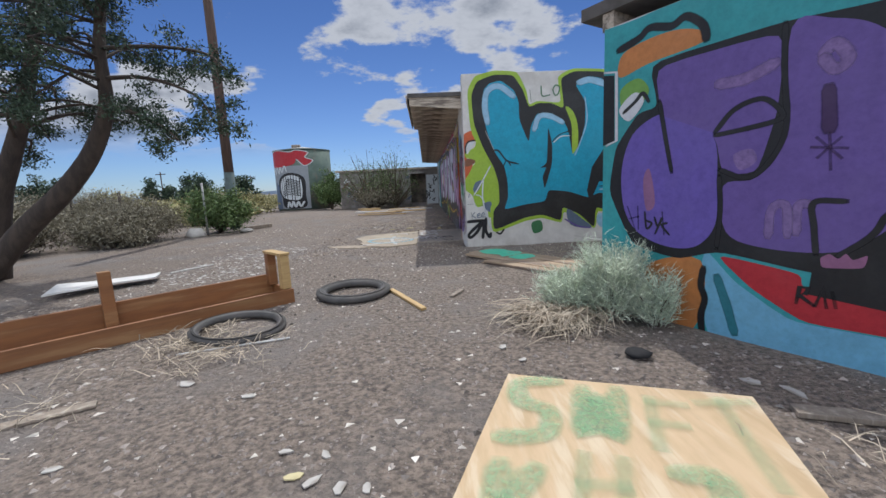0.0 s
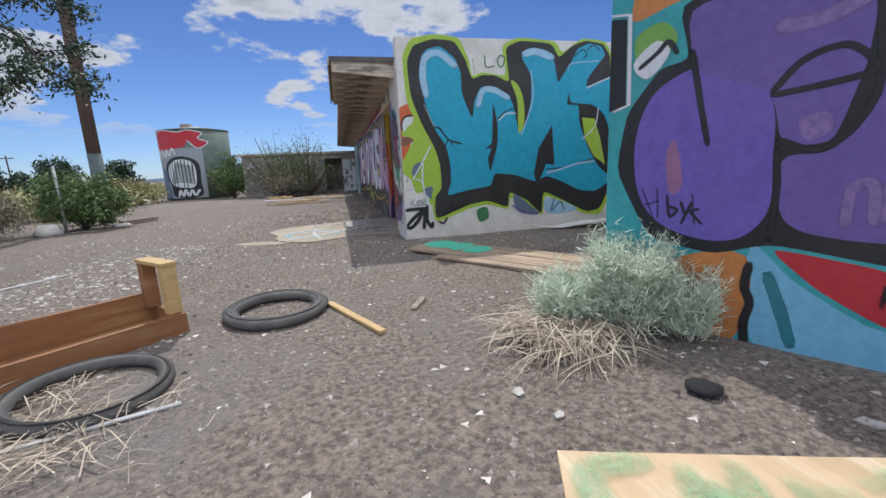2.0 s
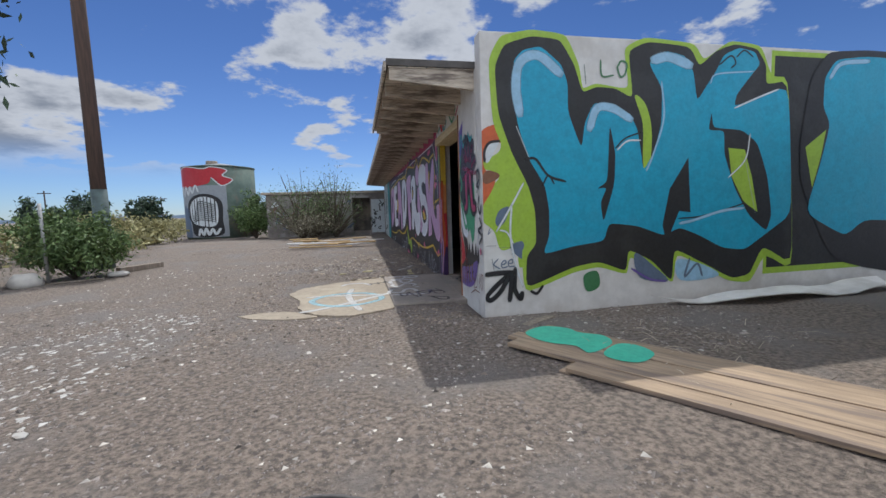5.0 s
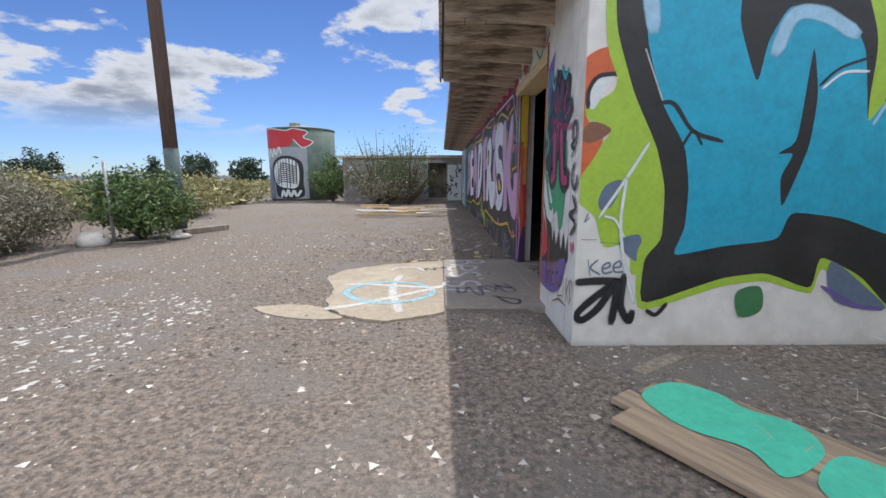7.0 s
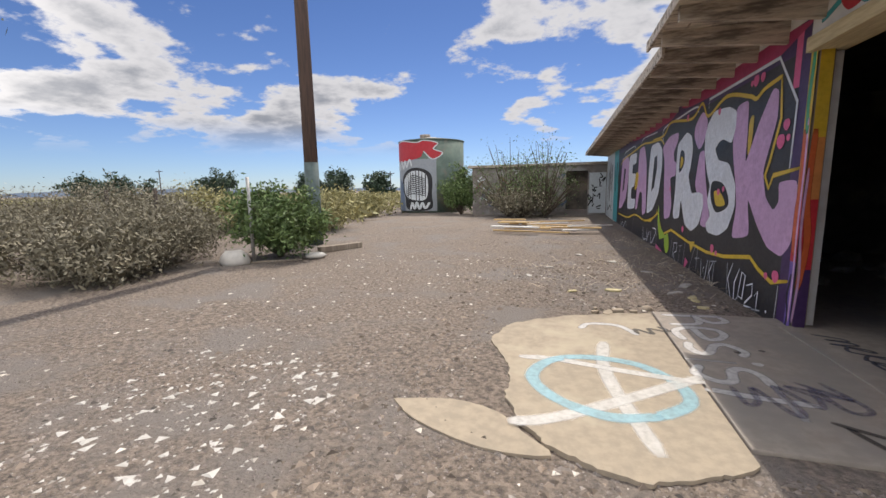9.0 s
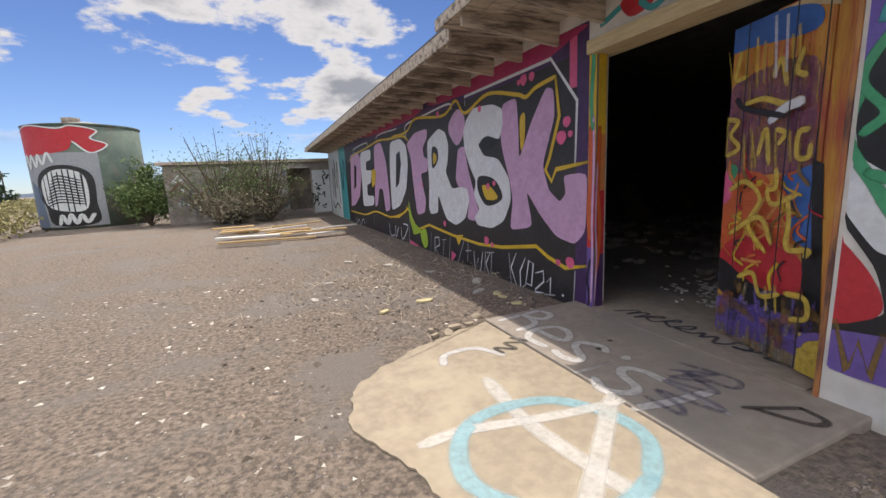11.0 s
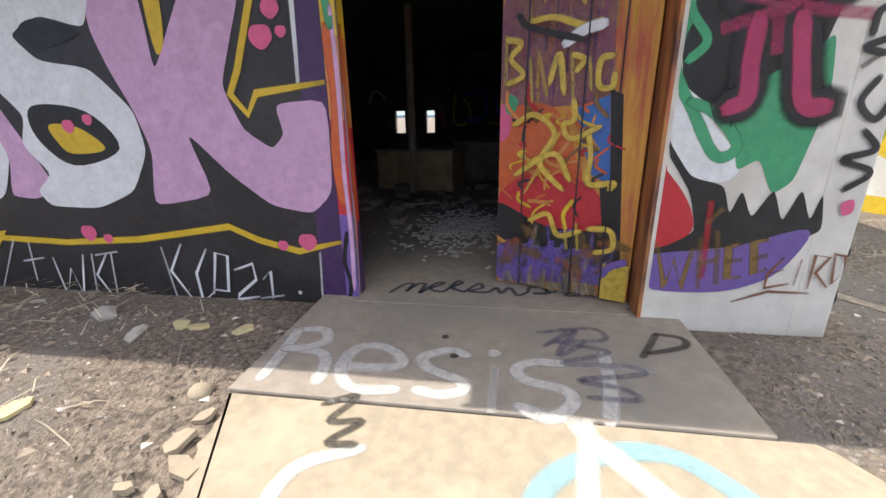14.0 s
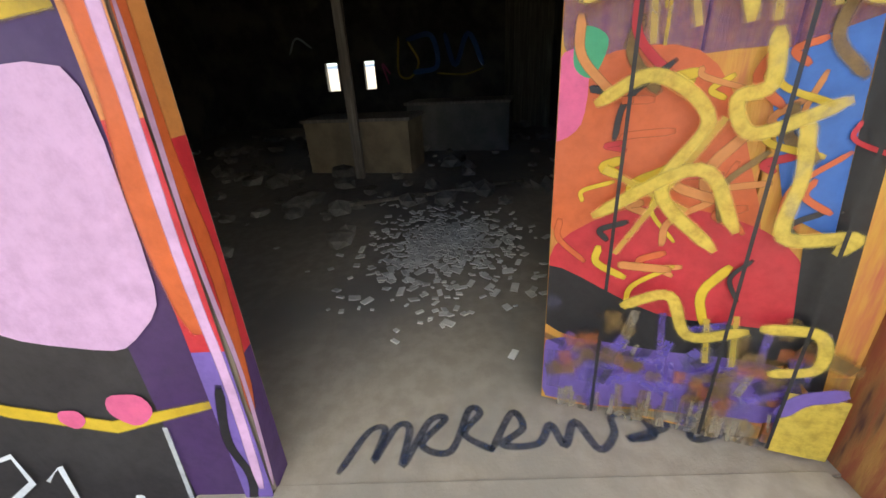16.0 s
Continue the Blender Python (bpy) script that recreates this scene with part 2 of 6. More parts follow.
def long_building():
    wall("wall_front", "white stucco end wall sprayed with large blue graffiti", box(B(), 0.5, WY, -0.1, 8.2, WY + 0.2, WTOP, 0.012))
    wall("wall_corner", "white stucco wall beside the door, covered in graffiti", box(B(), 0.497, WY + 0.2, -0.1, 0.72, 8.58, 2.855))
    wall("wall_long", "long stucco wall with a lilac and white mural", box(B(), WX, 10.44, -0.1, WX + 0.2, 21.6, 2.855, 0.01))
    wall("wall_lintel", "plastered strip above the doorway", box(B(), WX - 0.03, 8.58, DOORTOP + 0.12, WX + 0.17, 10.44, 2.855))
    wall("wall_long_end", "stucco wall with a dark window hole", box(box(box(B(), WX, 21.6, -0.1, WX + 0.2, 23.4, 0.95), WX, 21.6, 2.1, WX + 0.2, 23.4, 2.75), WX, 23.4, -0.1, WX + 0.2, 26.0, 2.855))
    bm = B()
    for y0, y1, z0, z1 in ((7.85, 11.38, 0, 2.855), (11.62, 12.2, 0, 2.855), (12.48, 14.99, 0, 2.855), (11.38, 11.62, 0, 0.9), (12.2, 12.48, 0, 0.9), (11.38, 11.62, 1.48, 2.855), (12.2, 12.48, 1.48, 2.855)):
        box(bm, 9.6, y0, z0, 9.8, y1, z1)
    wall("wall_back", "dark inner back wall with two small windows", bm, M_DARKIN)
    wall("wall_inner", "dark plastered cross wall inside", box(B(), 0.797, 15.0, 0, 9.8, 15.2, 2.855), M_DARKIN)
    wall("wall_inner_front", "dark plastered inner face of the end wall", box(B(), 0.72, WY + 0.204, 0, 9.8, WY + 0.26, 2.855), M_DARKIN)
    fl = part("floor", box(B(), 0.6, WY + 0.2, 0.0, 9.6, 15.0, GZ + 0.035), M_CONCG)
    tagged(fl, "dusty grey concrete floor strewn with rubble", "floor", kind="structure")
    rf = part("roof", box(box(B(), -0.47, WY + 0.2, 2.86, 9.9, 11.35, 2.93), -0.31, 11.35, 2.86, 9.9, 26.2, 2.93), M_ROOF)
    tagged(rf, "flat weathered roof with a wide open overhang", "roof", kind="structure")
    # rafters of the overhang
    eaves = thing("eaves", pose(0, 0, 0), "weathered wooden rafter tails and boards under the overhang", "eaves", kind="structure")
    bm = B()
    prism(bm, [(-0.44, 2.72), (WX + 0.3, 2.60), (WX + 0.3, 2.84), (-0.44, 2.84)], 0, 0.05)
    bmesh.ops.transform(bm, matrix=Matrix.Rotation(radians(90), 4, "X"), verts=bm.verts)
    me = mesh_of(bm, "rafter")
    me.materials.append(M_RAFTER)
    for i in range(30):
        r = part("rafter", me, M_RAFTER, eaves)
        r.location = (0 if i < 6 else 0.13, WY + 0.28 + i * 0.61, 0)
    for i in range(5):
        part("soffit_board", box(B(), -0.45 + i * 0.21, WY + 0.22, 2.842, -0.45 + i * 0.21 + 0.2, 11.34, 2.858), M_RAFTER, eaves)
        part("soffit_board", box(B(), -0.30 + i * 0.18, 11.36, 2.842, -0.30 + i * 0.18 + 0.17, 26, 2.858), M_RAFTER, eaves)
    part("fascia", box(B(), -0.345, 11.36, 2.74, -0.315, 26.0, 2.88, 0.004), M_RAFTER, eaves)
    part("fascia", box(B(), -0.50, WY + 0.2, 2.80, -0.472, 11.34, 2.90, 0.004), M_RAFTER, eaves)


long_building()


def purple_building():
    d = Vector((0.488, -0.818)).normalized()
    p = Vector((1.31, 3.59))
    q = p + d * 7
    n = Vector((-d.y, d.x))
    if n.x < 0:
        n = -n
    h = 2.46

    def strip(a, b, t0, z0, z1):
        nn = Vector((-(b - a).y, (b - a).x)).normalized()
        if nn.dot(n) < 0 and abs(nn.dot(n)) > 0.5:
            nn = -nn
        return prism(B(), [tuple(a), tuple(b), tuple(b + nn * t0), tuple(a + nn * t0)], z0, z1)

    wall("wall_purple", "block wall sprayed with a huge purple graffiti", strip(p, q, 0.2, -0.1, h))
    r = p + n * 5.4
    w2 = strip(p + n * 0.2, r, -0.2, -0.1, h)
    wall("wall_purple_side", "whitewashed side wall with yellow graffiti", w2)
    rf = part("roof_slab", prism(B(), [tuple(p - d * 0.25 + n * 0.02), tuple(q + n * 0.02), tuple(q + n * 5.4), tuple(r - d * 0.25)], h + 0.14, h + 0.24), M_ROOF)
    tagged(rf, "dark tarred roof on wooden beams", "roof", kind="structure")
    for k in range(6):
        a0 = p + d * (0.05 + k * 1.1) + n * 0.04
        b0 = a0 + n * 3
        tagged(part("roof_beam", strip(a0, b0, 0.1, h, h + 0.14), M_RAFTER), "dark weathered wooden roof beam", "beam", "roof beams")


purple_building()


def far_building():
    far = material("stained_block", (0.30, 0.27, 0.25), (0.20, 0.18, 0.17), 2.5, 0.92, 0.4, 20, c3=(0.42, 0.40, 0.39), scale3=1.1)
    wall("wall_far", "low grey block building with graffiti", box(box(box(B(), -5.5, 26.0, -0.1, -1.15, 26.2, 2.35), -1.15, 26.0, 2.1, -0.2, 26.2, 2.35), -0.2, 26.0, -0.1, WX, 26.2, 2.35), far)
    rf = part("roof_far", box(B(), -5.7, 25.85, 2.35, WX, 32, 2.47, 0.01), M_RAFTER)
    tagged(rf, "thin flat roof edge of the low building", "roof", kind="structure")
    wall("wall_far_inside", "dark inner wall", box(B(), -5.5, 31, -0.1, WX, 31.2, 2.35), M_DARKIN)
    wall("wall_far_side", "dark side wall", box(B(), -5.5, 26.2, -0.1, -5.3, 31, 2.35), M_STUCCO)


far_building()

# door slab and apron
sl = part("door_slab", box(B(), -0.45, 8.36, 0.0, 0.6, 10.62, GZ + 0.03, 0.012), M_CONCG)
tagged(sl, "grey concrete door slab with sprayed word", "slab", kind="structure")
ol = spline([(-0.46, 8.22), (-1.0, 8.0), (-1.4, 8.2), (-1.62, 8.55), (-1.66, 9.0), (-1.86, 9.5), (-1.75, 9.95), (-1.25, 10.32), (-0.9, 10.45), (-0.47, 10.58)], 14)
sl = part("concrete_apron", prism(B(), [(v.x + (0.05 * noise.noise((v.x * 6, v.y * 6, 0)) + 0.022 * noise.noise((v.x * 23, v.y * 23, 7))) * (v.x < -0.5), v.y + 0.045 * noise.noise((v.x * 6, v.y * 6, 4)) + 0.02 * noise.noise((v.x * 23, v.y * 23, 2))) for v in [Vector((p[0], p[1], 0)) for p in ol]], 0.0, GZ + 0.022), M_CONC)
tagged(sl, "broken sandy concrete apron with sprayed circle", "slab", kind="structure")
tip = spline([(-2.3, 8.42), (-1.95, 8.5), (-1.66, 8.42), (-1.5, 8.25), (-1.36, 8.10), (-1.7, 8.08), (-2.1, 8.24), (-2.3, 8.42)], 3)[:-1]
sl = part("concrete_shard", prism(B(), [(v.x, v.y) for v in tip], 0.0, GZ + 0.014), M_CONC)
tagged(sl, "cracked-off tongue of the sandy concrete apron", "slab", kind="structure")

# ---- sprayed murals: kind, paint, stroke width, then outline in centimetres along and up the wall ----
END_WALL = [
    ("F", "lime", 0.0, "51,182 70,193 73,211 84,197 96,165 105,137 109,105 109,75 92,64 88,86 70,85 62,106 49,118 46,133 60,154 69,165 60,172 53,174"),
    ("F", "orange_red", 0.0, "43,196 48,212 60,220 69,219 73,203 59,201 52,188 53,174 65,162 53,139 48,139"),
    ("F", "pale", 0.0, "53,185 56,197 64,202 70,202 65,194 57,181"),
    ("L", "black", 0.03, "53,182 53,193 59,202 72,204"),
    ("F", "brown", 0.0, "55,172 64,171 70,167 65,162 54,158 49,164"),
    ("F", "slate", 0.0, "64,118 69,129 80,132 75,116 67,111"),
    ("F", "slate", 0.0, "81,89 96,93 96,74 86,80"),
    ("S", "lime", 0.0, "97,33 94,83 105,98 92,163 63,219 59,289 73,314 108,322 149,319 165,287 169,261 185,268 228,262 220,308 247,321 314,317 327,298 363,323 409,319 426,283 452,283 474,37 427,62 406,26 372,30 295,71 292,31 259,56 231,69 228,47 191,59 160,55"),
    ("S", "black", 0.0, "99,39 100,76 112,90 111,127 103,155 84,191 69,233 66,282 77,305 108,315 142,313 159,287 169,257 186,264 210,263 233,252 226,305 251,316 308,313 321,291 344,310 370,319 403,315 417,297 418,273 452,279 473,45 423,73 405,37 378,33 335,55 292,76 290,34 262,62 229,78 227,51 191,65 159,61"),
    ("F", "lime", 0.0, "235,255 248,248 257,224 258,190 252,151 247,183 246,224"),
    ("S", "blue", 0.0, "87,288 98,300 119,305 143,287 151,267 151,236 168,195 172,225 183,246 204,247 230,233 239,218 244,193 248,170 261,190 271,224 271,265 252,293 275,307 302,302 313,285 319,251 331,268 343,284 355,306 377,315 400,311 408,297 396,284 375,260 372,246 408,257 453,273 467,112 432,91 396,69 362,73 326,91 299,101 277,92 242,105 203,110 197,89 158,85 120,77 128,98 128,127 123,155 104,184 90,226"),
    ("S", "black", 0.0, "203,225 211,190 210,155 196,110 192,134 200,151 187,150 201,158"),
    ("S", "black", 0.0, "309,185 314,119 298,121 281,83 275,105 284,148"),
    ("S", "black", 0.0, "336,217 340,239 343,220 385,218 409,202 426,161 435,112 428,91 400,112 377,147 360,189 359,217"),
    ("S", "lime", 0.0, "366,196 390,194 402,161 413,116 391,130 372,161"),
    ("L", "skyblue", 0.11, "94,233 90,261 95,287 116,295 142,277"),
    ("L", "skyblue", 0.1, "178,218 187,240 206,241 230,229"),
    ("L", "skyblue", 0.12, "259,296 279,300 308,292"),
    ("L", "pale", 0.02, "90,219 105,184"),
    ("L", "skyblue", 0.025, "270,272 274,231 261,190 252,170"),
    ("L", "pale", 0.022, "373,244 401,255 437,268"),
    ("L", "skyblue", 0.02, "337,272 346,283 399,288"),
    ("L", "black", 0.02, "349,294 365,305 372,297 366,291"),
    ("L", "black", 0.02, "373,304 384,312 397,305"),
    ("L", "black", 0.03, "100,184 112,184 127,166 148,159"),
    ("L", "black", 0.02, "120,155 127,166 134,157"),
    ("L", "black", 0.02, "211,196 223,207 243,214"),
    ("L", "pale", 0.02, "213,194 226,204 243,205"),
    ("L", "black", 0.02, "297,112 331,114 385,126 391,130"),
    ("L", "skyblue", 0.035, "299,106 318,109 358,119 392,122"),
    ("L", "pale", 0.02, "397,213 391,182 367,160"),
    ("L", "pale", 0.012, "391,182 409,116"),
    ("L", "darkgreen", 0.02, "171,287 173,267"),
    ("L", "darkgreen", 0.022, "191,293 193,276 207,277"),
    ("L", "darkgreen", 0.022, "212,286 216,276 222,279 224,290 217,293 212,286"),
    ("F", "darkgreen", 0.0, "171,50 188,54 191,36 175,31"),
    ("F", "slate", 0.0, "238,73 266,54 284,36 245,43"),
    ("F", "skyblue", 0.0, "297,62 335,53 357,38 302,36"),
    ("L", "slate", 0.03, "314,62 308,40 325,55 333,40"),
    ("L", "purple", 0.03, "234,54 259,40 281,36"),
    ("S", "black", 0.0, "477,153 474,204 486,283 511,316 578,321 712,317 733,10 536,45"),
    ("S", "blue", 0.0, "508,284 525,307 579,313 702,309 717,92 589,101 557,79 488,112 508,174 521,226 508,248"),
    ("S", "lime", 0.0, "483,197 515,219 508,182 497,145"),
    ("L", "skyblue", 0.06, "517,284 534,302 579,307"),
    ("L", "pale", 0.025, "97,158 83,134 65,106"),
    ("L", "pale", 0.025, "83,134 81,101 87,67 95,42"),
    ("L", "pale", 0.02, "69,107 77,104 84,92"),
    ("L", "black", 0.06, "51,58 65,59 82,59"),
    ("L", "black", 0.06, "82,59 66,47 53,34 57,29 69,39 81,58 81,44 79,27"),
    ("L", "black", 0.06, "86,63 85,41 92,28 94,35"),
    ("L", "black", 0.035, "105,36 112,33 119,41"),
    ("L", "slate", 0.014, "59,75 61,63"),
    ("L", "slate", 0.014, "66,75 61,69 68,64"),
    ("L", "slate", 0.014, "70,68 75,70 74,73 70,70 71,65 77,66"),
    ("L", "slate", 0.014, "78,69 83,70 82,74 78,71 79,66 85,66"),
    ("L", "slate", 0.01, "57,109 55,103 58,106"),
    ("L", "slate", 0.01, "53,90 64,90"),
    ("L", "slate", 0.01, "67,88 81,87"),
]
LONG_WALL = [
    ("S", "lilac", 0.0, "2123,227 2020,232 1974,209 1986,156 2021,100 2104,68 2167,61"),
    ("S", "black", 0.0, "2075,195 2042,189 2067,128 2103,118"),
    ("S", "white", 0.0, "1979,227 1852,227 1857,199 1913,197 1917,172 1852,172 1873,137 1917,133 1923,102 1845,103 1855,77 1986,68 1981,137"),
    ("S", "lilac", 0.0, "1815,232 1747,235 1710,188 1695,75 1742,65 1753,121 1788,124 1814,79 1845,73 1825,153"),
    ("F", "yellow", 0.0, "1852,170 1814,169 1825,137 1863,128"),
    ("S", "white", 0.0, "1669,227 1594,228 1557,210 1552,174 1571,122 1620,86 1684,72 1685,106 1682,172"),
    ("S", "black", 0.0, "1627,198 1602,202 1597,176 1618,135 1645,125"),
    ("L", "white", 0.03, "2074,233 2059,243 1903,247 1871,237"),
    ("L", "white", 0.03, "1791,238 1764,253 1611,250"),
    ("L", "yellow", 0.05, "2160,209 2085,224 1885,234 1769,240 1675,235 1578,231 1545,219"),
    ("L", "yellow", 0.05, "2183,44 1969,45 1839,61 1698,56 1592,73 1573,87"),
    ("L", "white", 0.03, "2109,27 2103,7 2064,25 2043,7 2004,29 1982,16"),
    ("L", "white", 0.03, "1718,39 1708,12 1675,15"),
    ("L", "white", 0.03, "1667,39 1667,12 1642,37"),
    ("L", "white", 0.03, "1625,38 1621,13 1598,22 1576,45 1607,47"),
    ("L", "white", 0.03, "1852,56 1883,-4"),
    ("L", "white", 0.03, "1553,95 1574,-4"),
    ("S", "lilac", 0.0, "1554,213 1503,229 1439,229 1441,214 1466,197 1460,181 1441,177 1445,155 1481,152 1471,125 1461,102 1470,80 1512,72 1525,129 1532,184"),
    ("S", "lilac", 0.0, "1318,185 1296,187 1286,151 1253,86 1274,79 1295,81 1285,111 1321,128 1330,140"),
    ("F", "lilac", 0.0, "1339,231 1314,241 1293,227 1298,203 1321,190 1345,207 1348,221"),
    ("S", "white", 0.0, "1440,208 1389,223 1362,214 1351,193 1358,164 1367,153 1345,125 1312,128 1291,125 1286,108 1300,81 1335,67 1372,75 1402,116 1405,83 1439,79 1448,89 1440,135 1443,180"),
    ("F", "black", 0.0, "1420,194 1397,191 1396,172 1422,160"),
    ("F", "yellow", 0.0, "1415,185 1402,181 1404,171 1417,167"),
    ("S", "lilac", 0.0, "1192,227 1160,229 1157,190 1157,159 1133,198 1107,229 1095,225 1093,199 1104,173 1113,151 1103,125 1085,113 1076,122 1080,140 1046,142 1048,86 1063,72 1091,77 1118,98 1144,125 1131,83 1179,75 1171,112 1178,138 1189,163 1196,186"),
    ("S", "white", 0.0, "1289,221 1266,235 1214,231 1191,222 1191,203 1199,186 1230,195 1255,185 1239,169 1203,164 1178,138 1175,112 1192,85 1223,73 1263,74 1271,85 1255,97 1272,117 1263,136 1281,156 1296,184 1298,206"),
    ("F", "black", 0.0, "1247,188 1231,193 1203,184 1237,176"),
    ("F", "black", 0.0, "1255,142 1214,138 1195,114 1234,103 1258,122"),
    ("F", "yellow", 0.0, "1245,130 1223,128 1206,114 1233,111 1243,120"),
    ("F", "yellow", 0.0, "1154,204 1144,208 1146,178 1153,171"),
    ("L", "white", 0.035, "1553,226 1549,249 1437,253 1347,254 1335,245"),
    ("LS", "white", 0.04, "1290,243 1290,254 1099,254 1061,208 1063,151"),
    ("L", "yellow", 0.05, "1650,237 1551,236 1495,253 1369,240 1320,254 1290,232 1226,245 1160,232 1142,226 1124,232 1092,236"),
    ("LS", "yellow", 0.05, "1092,236 1086,198 1101,159 1108,146 1098,134 1091,146 1048,151"),
    ("LS", "yellow", 0.05, "1732,55 1634,60 1568,82 1516,43 1451,58 1348,50 1259,47 1197,51 1125,62 1104,53 1076,46 1047,53"),
    ("C", "pink", 0.065, "1146,245"),
    ("C", "pink", 0.052, "1131,245"),
    ("C", "pink", 0.057, "1075,191"),
    ("C", "pink", 0.074, "1083,177"),
    ("C", "pink", 0.035, "1070,179"),
    ("C", "pink", 0.065, "1238,55"),
    ("C", "pink", 0.039, "1223,51"),
    ("C", "pink", 0.065, "1069,53"),
    ("C", "pink", 0.057, "1379,67"),
    ("C", "pink", 0.048, "1247,231"),
    ("C", "pink", 0.048, "1230,129"),
    ("C", "pink", 0.057, "1388,245"),
    ("C", "pink", 0.039, "1214,133"),
    ("C", "pink", 0.043, "1475,132"),
    ("C", "pink", 0.035, "1155,244"),
    ("C", "pink", 0.039, "1087,50"),
    ("S", "lime", 0.0, "1562,100 1537,57 1485,41 1539,30 1561,63"),
    ("F", "lime", 0.0, "1499,37 1471,49 1461,22 1482,12"),
    ("S", "pink", 0.0, "1564,17 1507,10 1572,-7"),
    ("S", "yellow", 0.0, "1338,51 1310,55 1327,36"),
    ("S", "pink", 0.0, "1354,24 1337,19 1360,-4"),
    ("LS", "white", 0.025, "1441,44 1451,1"),
    ("LS", "white", 0.025, "1431,-1 1425,38 1406,40 1406,26 1426,19 1406,-2"),
    ("LS", "white", 0.025, "1393,37 1375,40"),
    ("LS", "white", 0.025, "1384,38 1394,3"),
    ("LS", "white", 0.025, "1358,46 1367,-1"),
    ("LS", "white", 0.025, "1307,47 1335,-4"),
    ("LS", "white", 0.025, "1294,45 1297,16"),
    ("LS", "white", 0.025, "1303,31 1285,34"),
    ("LS", "white", 0.025, "1276,34 1273,4 1263,26 1258,5 1249,37"),
    ("LS", "white", 0.025, "1241,38 1246,5"),
    ("LS", "white", 0.025, "1229,38 1241,22 1232,5"),
    ("LS", "white", 0.025, "1237,38 1219,41"),
    ("LS", "white", 0.025, "1224,40 1228,5"),
    ("LS", "white", 0.025, "1181,45 1177,8"),
    ("LS", "white", 0.025, "1165,48 1177,28 1163,4"),
    ("LS", "white", 0.025, "1146,45 1157,27 1156,5 1147,12"),
    ("LS", "white", 0.025, "1146,12 1139,43 1130,41 1134,14 1145,15"),
    ("LS", "white", 0.025, "1126,31 1112,36 1111,24 1126,12 1128,8 1111,11"),
    ("LS", "white", 0.025, "1105,25 1099,31 1100,11"),
    ("LS", "white", 0.025, "1109,10 1092,13"),
    ("LS", "white", 0.025, "1061,45 1063,7"),
    ("C", "white", 0.016, "1079,16"),
]
